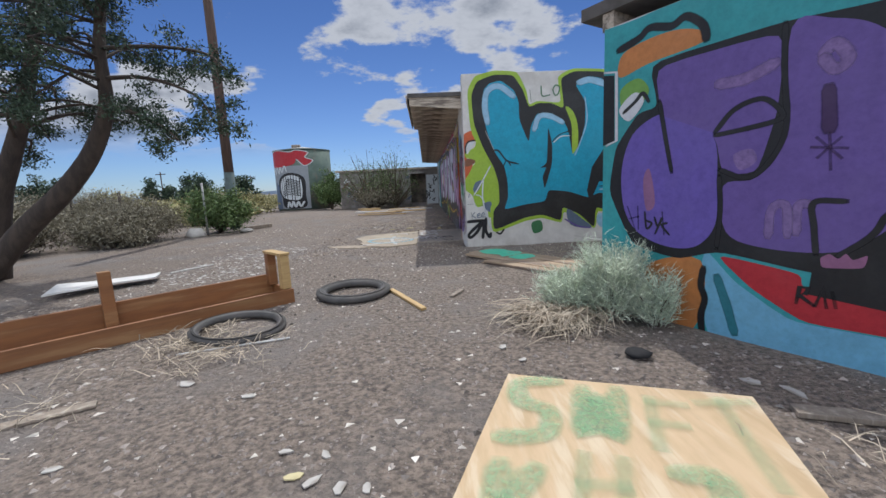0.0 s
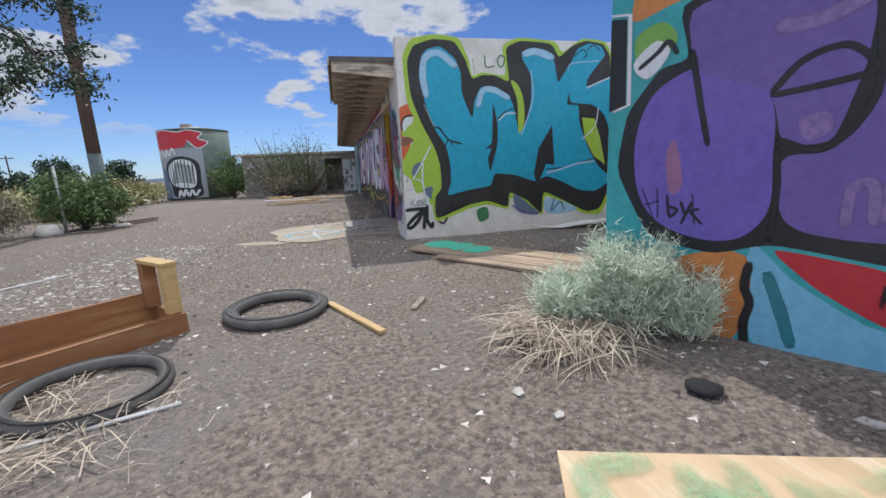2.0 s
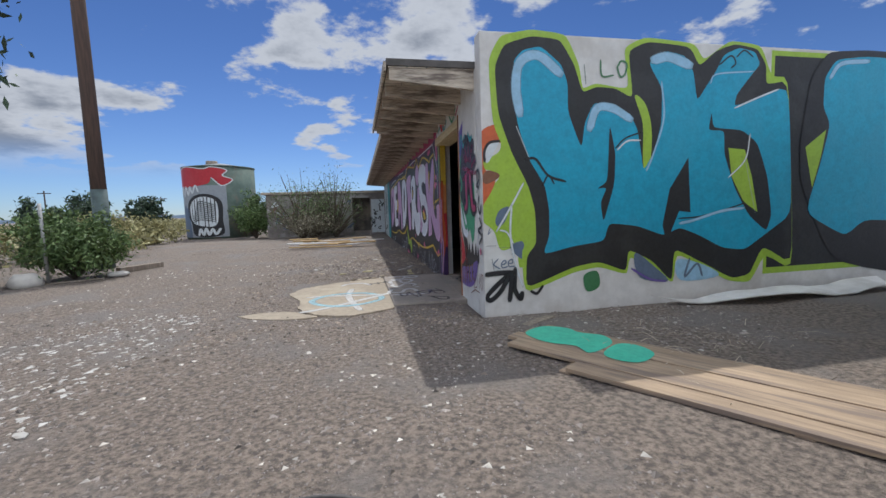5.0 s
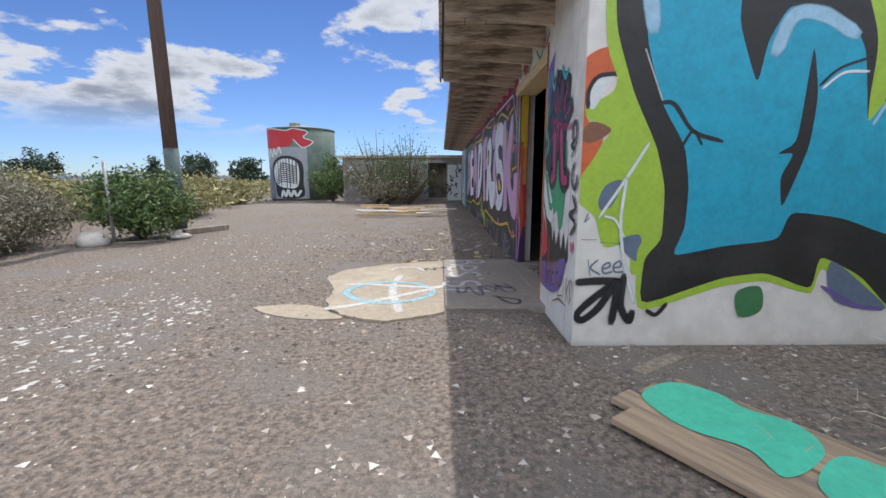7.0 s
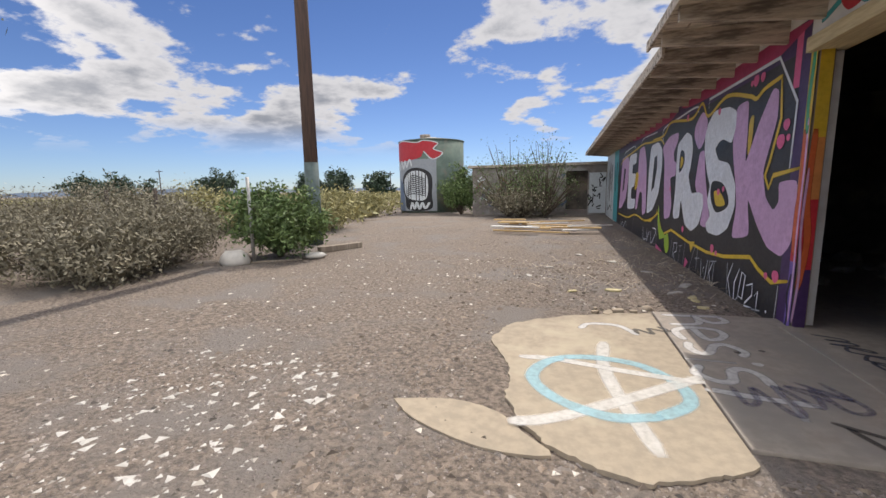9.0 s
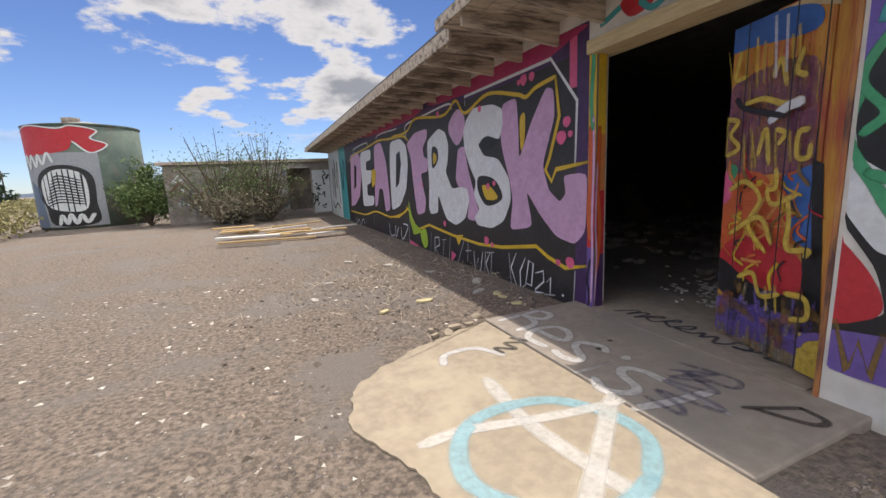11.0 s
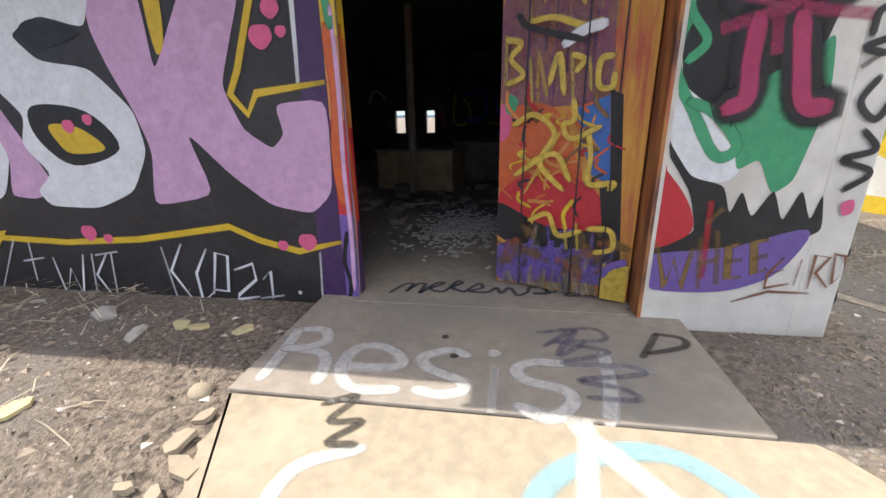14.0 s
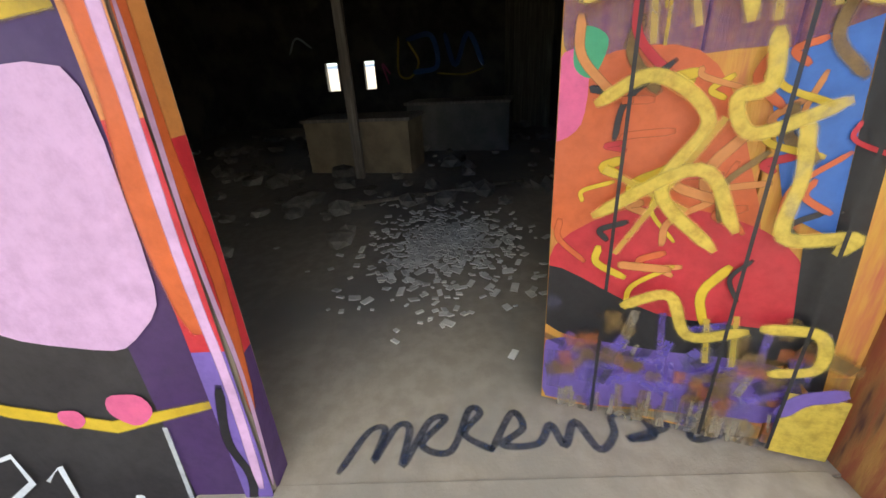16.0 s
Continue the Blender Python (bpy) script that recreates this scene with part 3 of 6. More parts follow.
CORNER_WALL = [
    ("S", "violet", 0.0, "867,231 835,241 842,210 856,188 861,165"),
    ("F", "white", 0.0, "860,136 854,113 843,99 826,96 821,107 840,129 856,155"),
    ("S", "black", 0.0, "861,163 858,171 848,199 840,215 828,224 785,211 790,181 797,149 817,129 832,129 852,142"),
    ("S", "green", 0.0, "836,139 821,144 798,158 791,165 787,137 794,96 803,89 812,108 822,101 826,120"),
    ("L", "green", 0.06, "856,174 860,155 846,129 833,109 824,114 835,129 849,136"),
    ("L", "green", 0.05, "848,199 856,180 846,164 853,155"),
    ("S", "black", 0.0, "861,62 836,67 842,90 860,116 863,133 856,116 843,98 826,94 821,78 817,92 810,76 802,93 795,74 789,93 782,75 779,91 775,70 790,63 826,59 860,53"),
    ("F", "red", 0.0, "865,106 848,93 838,74 843,64 862,61"),
    ("L", "black", 0.2, "837,182 812,178 786,186"),
    ("L", "black", 0.2, "826,205 812,181 810,208"),
    ("L", "black", 0.2, "826,171 825,138 832,133"),
    ("L", "black", 0.2, "807,172 798,135 787,133"),
    ("L", "magenta", 0.085, "830,196 812,178"),
    ("L", "magenta", 0.085, "838,183 812,178"),
    ("L", "magenta", 0.085, "838,169 814,176"),
    ("L", "magenta", 0.085, "827,206 812,181"),
    ("L", "magenta", 0.085, "811,209 811,181"),
    ("L", "magenta", 0.085, "795,203 808,181"),
    ("L", "magenta", 0.085, "786,186 805,178"),
    ("L", "magenta", 0.085, "780,172 805,175"),
    ("L", "magenta", 0.085, "825,172 825,153 824,137 832,132"),
    ("L", "magenta", 0.085, "807,172 803,152 798,134 788,132"),
    ("L", "magenta", 0.085, "817,182 805,178"),
    ("L", "magenta", 0.085, "817,172 815,159"),
    ("L", "black", 0.08, "820,186 810,184 801,181"),
    ("F", "purple", 0.0, "862,53 818,60 782,71 787,52 800,40 824,33 860,35"),
    ("L", "red", 0.05, "831,84 829,43"),
    ("LS", "ochre", 0.035, "855,60 848,35 845,52 839,35 836,58"),
    ("LS", "ochre", 0.035, "833,64 830,36"),
    ("LS", "ochre", 0.035, "825,68 821,39"),
    ("LS", "ochre", 0.035, "831,50 823,53"),
    ("LS", "ochre", 0.035, "813,62 818,60 816,42 810,43"),
    ("LS", "ochre", 0.035, "817,52 811,53"),
    ("LS", "ochre", 0.035, "800,65 806,63 803,45 798,48"),
    ("LS", "ochre", 0.035, "804,54 799,56"),
    ("LS", "ochre", 0.035, "831,74 825,81"),
    ("L", "teal", 0.05, "851,205 843,224 834,209 826,222"),
    ("L", "teal", 0.05, "810,221 802,212 794,215"),
    ("L", "red", 0.05, "823,218 832,214"),
    ("LS", "brown", 0.018, "790,55 796,45 796,37 785,40"),
    ("LS", "brown", 0.018, "795,46 789,48"),
    ("LS", "brown", 0.018, "781,54 782,40"),
    ("LS", "brown", 0.018, "775,38 775,57 768,56 773,47 766,39"),
    ("LS", "brown", 0.018, "766,58 764,41 759,48 761,57 766,58"),
    ("LS", "brown", 0.018, "811,28 794,35 774,35"),
    ("L", "black", 0.035, "777,163 776,173 769,173 768,163 778,158 770,155"),
    ("L", "black", 0.035, "777,150 766,159"),
    ("L", "black", 0.035, "769,145 774,134 766,126 761,135"),
    ("L", "black", 0.035, "769,121 762,112 775,107 761,101 771,92"),
    ("F", "pink", 0.0, "770,85 765,87 764,81 768,79"),
]
PURPLE_WALL = [
    ("S", "teal", 0.0, "-17,248 25,244 93,254 192,232 213,4 179,11 89,2 -15,31"),
    ("S", "lightblue", 0.0, "82,60 85,73 104,52 136,32 177,33 211,32 213,3 179,10 89,1"),
    ("F", "orange", 0.0, "13,213 20,224 51,228 73,223 77,214 39,210 16,205"),
    ("L", "black", 0.06, "13,226 30,230 39,235 55,231 65,234 76,225 79,215"),
    ("F", "orange", 0.0, "42,55 82,64 82,18 64,6 47,23"),
    ("L", "black", 0.05, "84,59 83,46 86,36 84,23 86,6"),
    ("L", "teal_dark", 0.06, "93,54 100,35 106,16"),
    ("S", "black", 0.0, "39,210 122,212 163,208 194,210 209,48 174,64 145,64 93,72 66,63 29,70 6,114 12,151 31,175 47,177"),
    ("F", "violet", 0.0, "18,132 27,159 47,171 62,168 86,151 90,117 90,90 78,74 57,72 34,81 21,100"),
    ("S", "purple", 0.0, "44,206 121,207 122,184 121,160 113,125 93,124 87,153 61,128 49,172"),
    ("S", "violet", 0.0, "50,170 86,153 89,124 63,126"),
    ("F", "purple", 0.0, "125,207 144,206 164,194 180,166 185,109 172,91 154,78 119,77 97,86 94,117 113,122 126,146"),
    ("S", "red", 0.0, "91,70 139,63 140,54 176,50 209,45 211,33 177,34 142,33 114,49"),
    ("S", "black", 0.0, "144,69 174,65 209,54 210,40 176,48 143,51"),
    ("L", "purple_light", 0.05, "140,188 145,193 151,184 146,179 140,187"),
    ("F", "purple_light", 0.0, "99,137 109,140 112,132 103,127"),
    ("L", "purple_light", 0.04, "121,84 122,102 129,104 131,85"),
    ("L", "purple_light", 0.04, "135,87 135,104 142,105"),
    ("L", "purple_light", 0.06, "87,184 103,184 119,190"),
    ("F", "orange_dim", 0.0, "37,123 42,131 47,105 40,100"),
    ("L", "black", 0.035, "48,181 54,151 59,128"),
    ("L", "black", 0.035, "87,153 98,166 113,170 123,161 122,156 105,153 87,151"),
    ("L", "black", 0.035, "122,211 123,186 126,150 118,130 107,122 91,128"),
    ("L", "black", 0.035, "91,124 93,101 92,74"),
    ("L", "black", 0.035, "156,107 142,106 143,92 145,76"),
    ("L", "black", 0.035, "172,100 167,88 154,75"),
    ("L", "black", 0.018, "24,102 31,84"),
    ("L", "black", 0.018, "33,102 34,84"),
    ("L", "black", 0.018, "26,92 34,94"),
    ("L", "black", 0.018, "39,98 41,85 45,89 41,91"),
    ("L", "black", 0.018, "47,94 50,87 53,94 48,81"),
    ("L", "black", 0.018, "53,98 55,81"),
    ("L", "black", 0.018, "57,90 53,88 59,81"),
    ("L", "black", 0.018, "63,42 65,25 69,45"),
    ("L", "black", 0.018, "65,25 63,18"),
    ("L", "purple_dark", 0.07, "144,170 145,159 146,147"),
    ("L", "purple_dark", 0.025, "146,147 148,125"),
    ("L", "purple_dark", 0.025, "139,138 154,136"),
    ("L", "purple_dark", 0.025, "141,143 152,131"),
    ("L", "purple_dark", 0.025, "151,142 142,132"),
    ("LS", "black", 0.03, "138,45 139,55 143,55 142,51 139,50 146,45"),
    ("LS", "black", 0.03, "147,45 150,56 152,45"),
    ("LS", "black", 0.03, "154,54 156,46"),
    ("S", "pink_dim", 0.0, "147,74 151,77 155,74 158,78 161,74 167,78 166,70 148,68"),
    ("S", "black", 0.0, "-11,210 10,208 11,156 -10,153"),
    ("LS", "white", 0.03, "-4,212 12,210 13,156 4,153"),
    ("F", "green_lime", 0.0, "16,195 31,201 40,190 31,180 19,177"),
    ("F", "white", 0.0, "15,180 28,191 36,183 24,170"),
    ("L", "black", 0.03, "19,177 29,184 35,189 40,182"),
]
SLABS = [
    ("L", "spray", 0.055, "-37,1051 -17,1052 10,1055"),
    ("L", "spray", 0.055, "9,1057 12,1041 0,1034 -8,1043 -10,1053"),
    ("L", "spray", 0.055, "-10,1053 -11,1034 -19,1026 -36,1023"),
    ("L", "spray", 0.055, "-22,1018 -19,990 -10,990 -2,1002 -5,1014 -22,1017 -36,1008 -38,997 -36,985"),
    ("L", "spray", 0.055, "-5,956 -1,966 -9,978 -18,974 -26,958 -33,956 -37,966 -35,977"),
    ("L", "spray", 0.055, "-16,942 -44,943"),
    ("L", "spray", 0.055, "-6,908 -7,924 -14,932 -22,927 -27,911 -36,909 -45,919 -40,932"),
    ("L", "spray", 0.055, "6,888 -22,891 -45,896"),
    ("L", "spray", 0.055, "-6,907 -8,870"),
    ("C", "spray", 0.035, "-1,943"),
    ("C", "dark_spray", 0.025, "-6,963"),
    ("C", "dark_spray", 0.022, "12,970"),
    ("L", "dark_spray", 0.03, "29,856 16,863 4,870"),
    ("L", "dark_spray", 0.03, "29,856 26,844 17,846 8,866"),
    ("L", "bluegrey", 0.03, "23,920 31,890 19,885 14,911 7,885 -6,910 -5,879 -11,875 -19,904 -23,886 -30,881 -31,902"),
    ("L", "bluegrey", 0.03, "9,917 28,899 1,911 15,895"),
    ("L", "cyan", 0.07, "-80,856 -60,876 -61,901 -78,924 -104,931 -128,927 -144,912 -150,888 -134,863 -106,850 -80,856"),
    ("L", "chalk", 0.075, "-99,964 -103,920 -99,880 -87,822"),
    ("L", "chalk", 0.075, "-157,833 -137,841 -100,868 -46,912"),
    ("L", "chalk", 0.06, "-160,921 -136,922 -90,912 -46,905"),
    ("L", "spray", 0.05, "-115,996 -107,1010 -83,1010 -70,989"),
    ("L", "dark_spray", 0.03, "-49,1014 -43,1001 -58,1007 -57,994 -69,1003 -69,992"),
    ("L", "navy", 0.022, "65,1017 81,1010 82,1004 69,1006 83,1000 82,995 67,996 85,988 86,982 75,990 72,980 90,973 88,969 79,975 72,966"),
    ("L", "navy", 0.022, "72,966 88,957 81,954 74,962 74,950 82,944 73,941 83,935 71,930 77,923 85,921 85,912 76,910 75,919 79,905 85,903 83,894 74,898 76,888 82,885"),
]
LEAF = [
    ("S", "cream", 0.0, "95,244 16,237 15,223 28,228 61,235 82,237 94,233"),
    ("F", "blue2", 0.0, "94,234 82,238 61,236 28,228 28,215 68,218 94,220"),
    ("F", "thinpurple", 0.0, "89,185 77,200 27,201 22,168 21,133 41,136 77,134 88,143"),
    ("F", "orange_red", 0.0, "85,131 55,136 39,109 35,82 74,76 89,93"),
    ("F", "red", 0.0, "62,96 27,88 19,62 67,54 88,77"),
    ("S", "blue2", 0.0, "41,134 22,141 17,90 29,96"),
    ("S", "black", 0.0, "22,144 15,141 6,36 17,49 23,89 17,90"),
    ("F", "black", 0.0, "88,74 54,61 18,60 17,49 50,44 88,51"),
    ("F", "purple", 0.0, "87,44 50,47 16,47 14,27 49,22 86,18"),
    ("F", "wood", 0.0, "87,14 49,21 22,25 25,14 71,11"),
    ("F", "pink", 0.0, "90,134 81,137 81,119 90,115"),
    ("F", "green", 0.0, "83,143 76,140 79,131 84,134"),
    ("L", "dullyellow", 0.028, "88,219 82,198"),
    ("L", "dullyellow", 0.028, "76,216 79,200 69,200"),
    ("L", "dullyellow", 0.028, "71,218 70,196"),
    ("L", "dullyellow", 0.028, "63,221 61,192"),
    ("L", "dullyellow", 0.028, "57,217 56,194"),
    ("L", "dullyellow", 0.028, "49,195 44,204 39,188"),
    ("L", "dullyellow", 0.028, "34,219 32,199"),
    ("L", "dullyellow", 0.028, "30,206 33,195 27,191"),
    ("L", "dullyellow", 0.028, "38,215 35,193"),
    ("L", "dullyellow", 0.028, "70,182 55,183 38,177 29,179"),
    ("L", "dullyellow", 0.028, "83,175 83,149"),
    ("L", "dullyellow", 0.028, "83,174 74,171 80,163 72,154 82,149"),
    ("L", "dullyellow", 0.028, "68,162 66,139"),
    ("L", "dullyellow", 0.028, "63,165 57,142"),
    ("L", "dullyellow", 0.028, "56,148 51,164 47,142"),
    ("L", "dullyellow", 0.028, "44,163 42,142"),
    ("L", "dullyellow", 0.028, "43,163 37,160 41,154"),
    ("L", "dullyellow", 0.028, "34,160 32,144"),
    ("L", "dullyellow", 0.028, "22,161 28,159 28,146 21,145 20,152"),
    ("L", "dullyellow", 0.028, "41,139 40,128 46,125 41,117 25,124"),
    ("L", "dullyellow", 0.028, "31,120 29,107 29,91 15,92 17,88"),
    ("L", "dullyellow", 0.028, "77,125 64,131 51,120 59,102 44,86"),
    ("L", "dullyellow", 0.028, "73,107 53,97"),
    ("L", "dullyellow", 0.028, "68,83 48,120"),
    ("L", "dullyellow", 0.028, "75,94 51,108 40,92"),
    ("L", "dullyellow", 0.028, "64,65 52,70 45,57 31,61"),
    ("L", "dullyellow", 0.028, "41,63 39,49"),
    ("L", "dullyellow", 0.028, "34,65 32,49"),
    ("L", "dullyellow", 0.028, "27,63 14,63 12,52 22,48"),
    ("L", "white", 0.035, "50,229 47,195"),
    ("L", "white", 0.035, "42,227 40,197"),
    ("L", "white", 0.06, "48,169 38,175 28,177"),
    ("L", "black", 0.04, "76,186 68,179 38,170"),
]

PAINTS = {}
PAINT_COLOURS = dict(
    lime=(0.36, 0.55, 0.045), black=(0.012, 0.012, 0.016), blue=(0.012, 0.36, 0.56), skyblue=(0.33, 0.56, 0.75), pale=(0.7, 0.75, 0.78), slate=(0.12, 0.17, 0.26),
    orange_red=(0.60, 0.12, 0.035), brown=(0.22, 0.09, 0.045), darkgreen=(0.05, 0.2, 0.08), purple=(0.16, 0.10, 0.38), white=(0.74, 0.77, 0.83), lilac=(0.60, 0.37, 0.60),
    yellow=(0.68, 0.46, 0.035), pink=(0.72, 0.12, 0.28), violet=(0.16, 0.11, 0.48), green=(0.05, 0.34, 0.17), red=(0.52, 0.025, 0.04), magenta=(0.42, 0.035, 0.13), ochre=(0.22, 0.13, 0.04),
    teal=(0.05, 0.38, 0.42), teal_dark=(0.03, 0.2, 0.25), lightblue=(0.20, 0.50, 0.72), orange=(0.62, 0.24, 0.07), purple_light=(0.26, 0.17, 0.42), orange_dim=(0.30, 0.14, 0.28),
    purple_dark=(0.06, 0.025, 0.11), pink_dim=(0.34, 0.14, 0.28), green_lime=(0.2, 0.42, 0.08), spray=(0.62, 0.61, 0.6), chalk=(0.74, 0.73, 0.70), thinpurple=(0.16, 0.07, 0.22), dullyellow=(0.62, 0.45, 0.07), rust=(0.42, 0.12, 0.035), dark_spray=(0.06, 0.055, 0.05), bluegrey=(0.12, 0.12, 0.2),
    cyan=(0.32, 0.60, 0.70), navy=(0.03, 0.045, 0.09), cream=(0.62, 0.5, 0.3), blue2=(0.04, 0.15, 0.5), wood=(0.34, 0.28, 0.2), charcoal=(0.028, 0.026, 0.03), mint=(0.10, 0.62, 0.42), tankgrey=(0.33, 0.36, 0.40))


FAINT = ("spray", "thinpurple", "chalk", "dullyellow", "rust", "dark_spray", "bluegrey", "cyan", "navy", "ochre", "purple_light")
COVER = dict(spray=0.92, chalk=0.72, cyan=0.7, bluegrey=0.6, dark_spray=0.75, thinpurple=0.6, navy=0.8)


def thin_paint(m, worn, cover=1.0):
    """Lets sprayed paint thin out at the rim of a stroke and where it has worn."""
    nt = m.node_tree
    bs = nt.nodes["Principled BSDF"]
    at = nt.nodes.new("ShaderNodeAttribute")
    at.attribute_name = "cover"
    tc = nt.nodes.new("ShaderNodeTexCoord")
    nz = N(nt, "ShaderNodeTexNoise", Scale=26.0, Detail=7.0, Roughness=0.7)
    nt.links.new(tc.outputs["Object"], nz.inputs["Vector"])
    wear = math_node(nt, "SUBTRACT", 1.0, math_node(nt, "MULTIPLY", ramp(nt, nz.outputs["Fac"], 0.35, 0.75), worn))
    speck = math_node(nt, "ADD", at.outputs["Fac"], math_node(nt, "MULTIPLY", math_node(nt, "SUBTRACT", nz.outputs["Fac"], 0.5), 0.5))
    nt.links.new(math_node(nt, "MULTIPLY", math_node(nt, "MULTIPLY", ramp(nt, speck, 0.08, 0.85), wear, clamp=True), cover), bs.inputs["Alpha"])
    return m


def ribbon(bm, line, width, place, off, kind="L", seed=0, rim=1.2):
    """One sprayed stroke: full in the middle, fading at both rims."""
    lay = bm.verts.layers.float.get("cover") or bm.verts.layers.float.new("cover")
    n = len(line)
    prev = None
    for j, p in enumerate(line):
        t = (line[min(j + 1, n - 1)] - line[max(j - 1, 0)])
        if t.length < 1e-6:
            continue
        t.normalize()
        side = Vector((-t.y, t.x, 0)) * width * 0.5 * (1 + 0.14 * noise.noise((p.x * 7, p.y * 7, seed)))
        ends = j in (0, n - 1)
        ext = t * width * (0.35 if j == n - 1 else -0.35 if j == 0 else 0)
        row = []
        for k, c in ((rim, 0.0), (0.62, 1.0), (-0.62, 1.0), (-rim, 0.0)):
            q = p + side * k * (0.75 if ends else 1.0) + ext
            v = bm.verts.new(place(q.x, q.y, off + 0.000015 * j))
            v[lay] = c * (0.5 if ends else 1.0)
            row.append(v)
        if prev:
            for a in range(3):
                bm.faces.new((prev[a], prev[a + 1], row[a + 1], row[a]))
        prev = row


def paint_of(name):
    if name not in PAINTS:
        PAINTS[name] = thin_paint(paint_mat("spray_paint_" + name, PAINT_COLOURS[name], 0.5), (0.85 if name == "bluegrey" else 0.4) if name in FAINT else 0.14, COVER.get(name, 1.0))
    return PAINTS[name]


def shape_points(kind, width, text):
    pts = [Vector((float(a) / 100, float(b) / 100, 0)) for a, b in (w.split(",") for w in text.split())]
    if kind == "F":
        loop = spline([pts[-1], *pts, pts[0], pts[1]], 5)
        return loop[5:-6]
    if kind == "C":
        return [pts[0] + Vector((math.cos(a) * width, math.sin(a) * width * (0.9 + 0.1 * math.sin(3 * a)), 0)) for a in np.arange(0, 6.28, 0.35)]
    if kind == "S" and len(pts) > 7:
        for cut in (0.13, 0.22):
            pts = [p.lerp(q, f) for p, q in zip(pts, pts[1:] + pts[:1]) for f in (cut, 1 - cut)]
    return pts


def sprayed(rows, place, parent, step=0.00014, wrap=None):
    """The shapes of a mural, colour by colour, each a film of paint just proud of its wall."""
    films = {}
    for i, (kind, colour, width, text) in enumerate(rows):
        bm = films.setdefault(colour, B())
        lay = bm.verts.layers.float.get("cover") or bm.verts.layers.float.new("cover")
        off = 0.003 + step * i
        if kind in ("F", "S", "C"):
            pts = shape_points(kind, width, text)
            vs = [bm.verts.new(place(p.x, p.y, off)) for p in pts]
            for v in vs:
                v[lay] = 1.0
            try:
                bm.faces.new(vs)
            except ValueError:
                pass
            continue
        pts = shape_points("L", width, text)
        ribbon(bm, spline(pts, 7) if kind == "L" and len(pts) > 2 else pts, width, place, off, kind, i, 1.75 if colour in FAINT else 1.2)
    for colour, bm in films.items():
        bm.normal_update()
        bmesh.ops.triangulate(bm, faces=[f for f in bm.faces if len(f.verts) > 4], ngon_method="EAR_CLIP")
        if wrap:
            us = [v.co.x for v in bm.verts]
            for c in np.arange(min(us), max(us), 0.12):
                bmesh.ops.bisect_plane(bm, geom=[*bm.verts, *bm.edges, *bm.faces], plane_co=(c, 0, 0), plane_no=(1, 0, 0))
            for v in bm.verts:
                v.co = Vector(wrap(*v.co))
        part(colour.split("_")[0] + "_paint", bm, paint_of(colour), parent)


def obj(name):
    return bpy.data.objects[name]


def rect(colour, u0, u1, v0, v1):
    return ("S", colour, 0, " ".join("%d,%d" % (100 * u, 100 * v) for u, v in ((u0, v0), (u1, v0), (u1, v1), (u0, v1))))


BACKING = [rect("lime", 4.25, 8.1, 0.36, 3.14), rect("black", 4.3, 8.1, 0.44, 3.08)]
sprayed(BACKING + END_WALL, lambda u, v, o: (min(max(u, 0.503), 8.1), WY - o, max(v, GZ)), obj("wall_front"))
EDGE = [rect("purple_dark", 10.45, 22.6, 0.02, 2.72), rect("charcoal", 10.62, 22.2, 0.03, 2.48), rect("pink", 10.62, 10.72, 2.2, 2.66), ("F", "magenta", 0, "1075,262 1140,252 1250,256 1400,262 1400,272 1075,272"),
        ("F", "magenta", 0, "1500,258 1700,256 1900,262 1900,272 1500,272"), rect("teal", 22.2, 23.4, 0.1, 2.7), rect("pale", 23.45, 26.0, 0.1, 2.7), ("L", "black", 0.12, "2380,60 2400,220 2430,120 2460,230 2480,80 2500,200 2540,90"), ("L", "black", 0.08, "2390,40 2450,60 2520,40 2570,70"), ("L", "black", 0.1, "2230,150 2260,220 2290,120 2320,210")]
JAMB = [rect("orange", 10.362, 10.452, 1.2, 2.0), rect("yellow", 10.362, 10.452, 1.75, 2.62), rect("red", 10.362, 10.452, 0.68, 1.3), rect("purple", 10.362, 10.455, 0.12, 0.72), ("L", "green", 0.05, "1041,262 1040,235 1042,205 1040,180"),
        ("L", "orange_red", 0.07, "1042,180 1040,140 1043,110 1041,80"), ("L", "lilac", 0.03, "1039,190 1038,150 1039,100 1038,60 1039,20"), ("L", "black", 0.03, "1041,60 1044,40 1041,25 1043,12")]
sprayed(EDGE + LONG_WALL + JAMB, lambda u, v, o: (WX - o, u, max(v, 0.02)), obj("wall_long"), 0.00014)
sprayed(CORNER_WALL, lambda u, v, o: (0.497 - o, min(max(u, 7.60), 8.56), max(v, GZ)), obj("wall_corner"))
LINT = [("L", "teal", 0.05, "1030,262 1000,270 980,258 960,268"), ("F", "red", 0, "980,262 1000,258 1010,272 985,274"), ("L", "green", 0.04, "940,270 920,258 900,272"), ("L", "magenta", 0.04, "900,262 880,272 870,260")]
sprayed(LINT, lambda u, v, o: (WX - 0.03 - o, u, v), obj("wall_lintel"))
PD = Vector((0.488, -0.818, 0)).normalized()
PN = Vector((-PD.y, PD.x, 0))
PN = PN if PN.x > 0 else -PN
PO = Vector((1.31, 3.59, 0))
sprayed([rect("teal", 0, 6.9, 0.2, 2.45), rect("lightblue", 1.6, 6.9, 0.1, 0.5), rect("purple", 2.2, 6.9, 0.7, 2.3)] + PURPLE_WALL, lambda u, v, o: tuple(PO + PD * max(u, 0.002) - PN * o + Vector((0, 0, min(max(v, 0.08), 2.458)))), obj("wall_purple"))
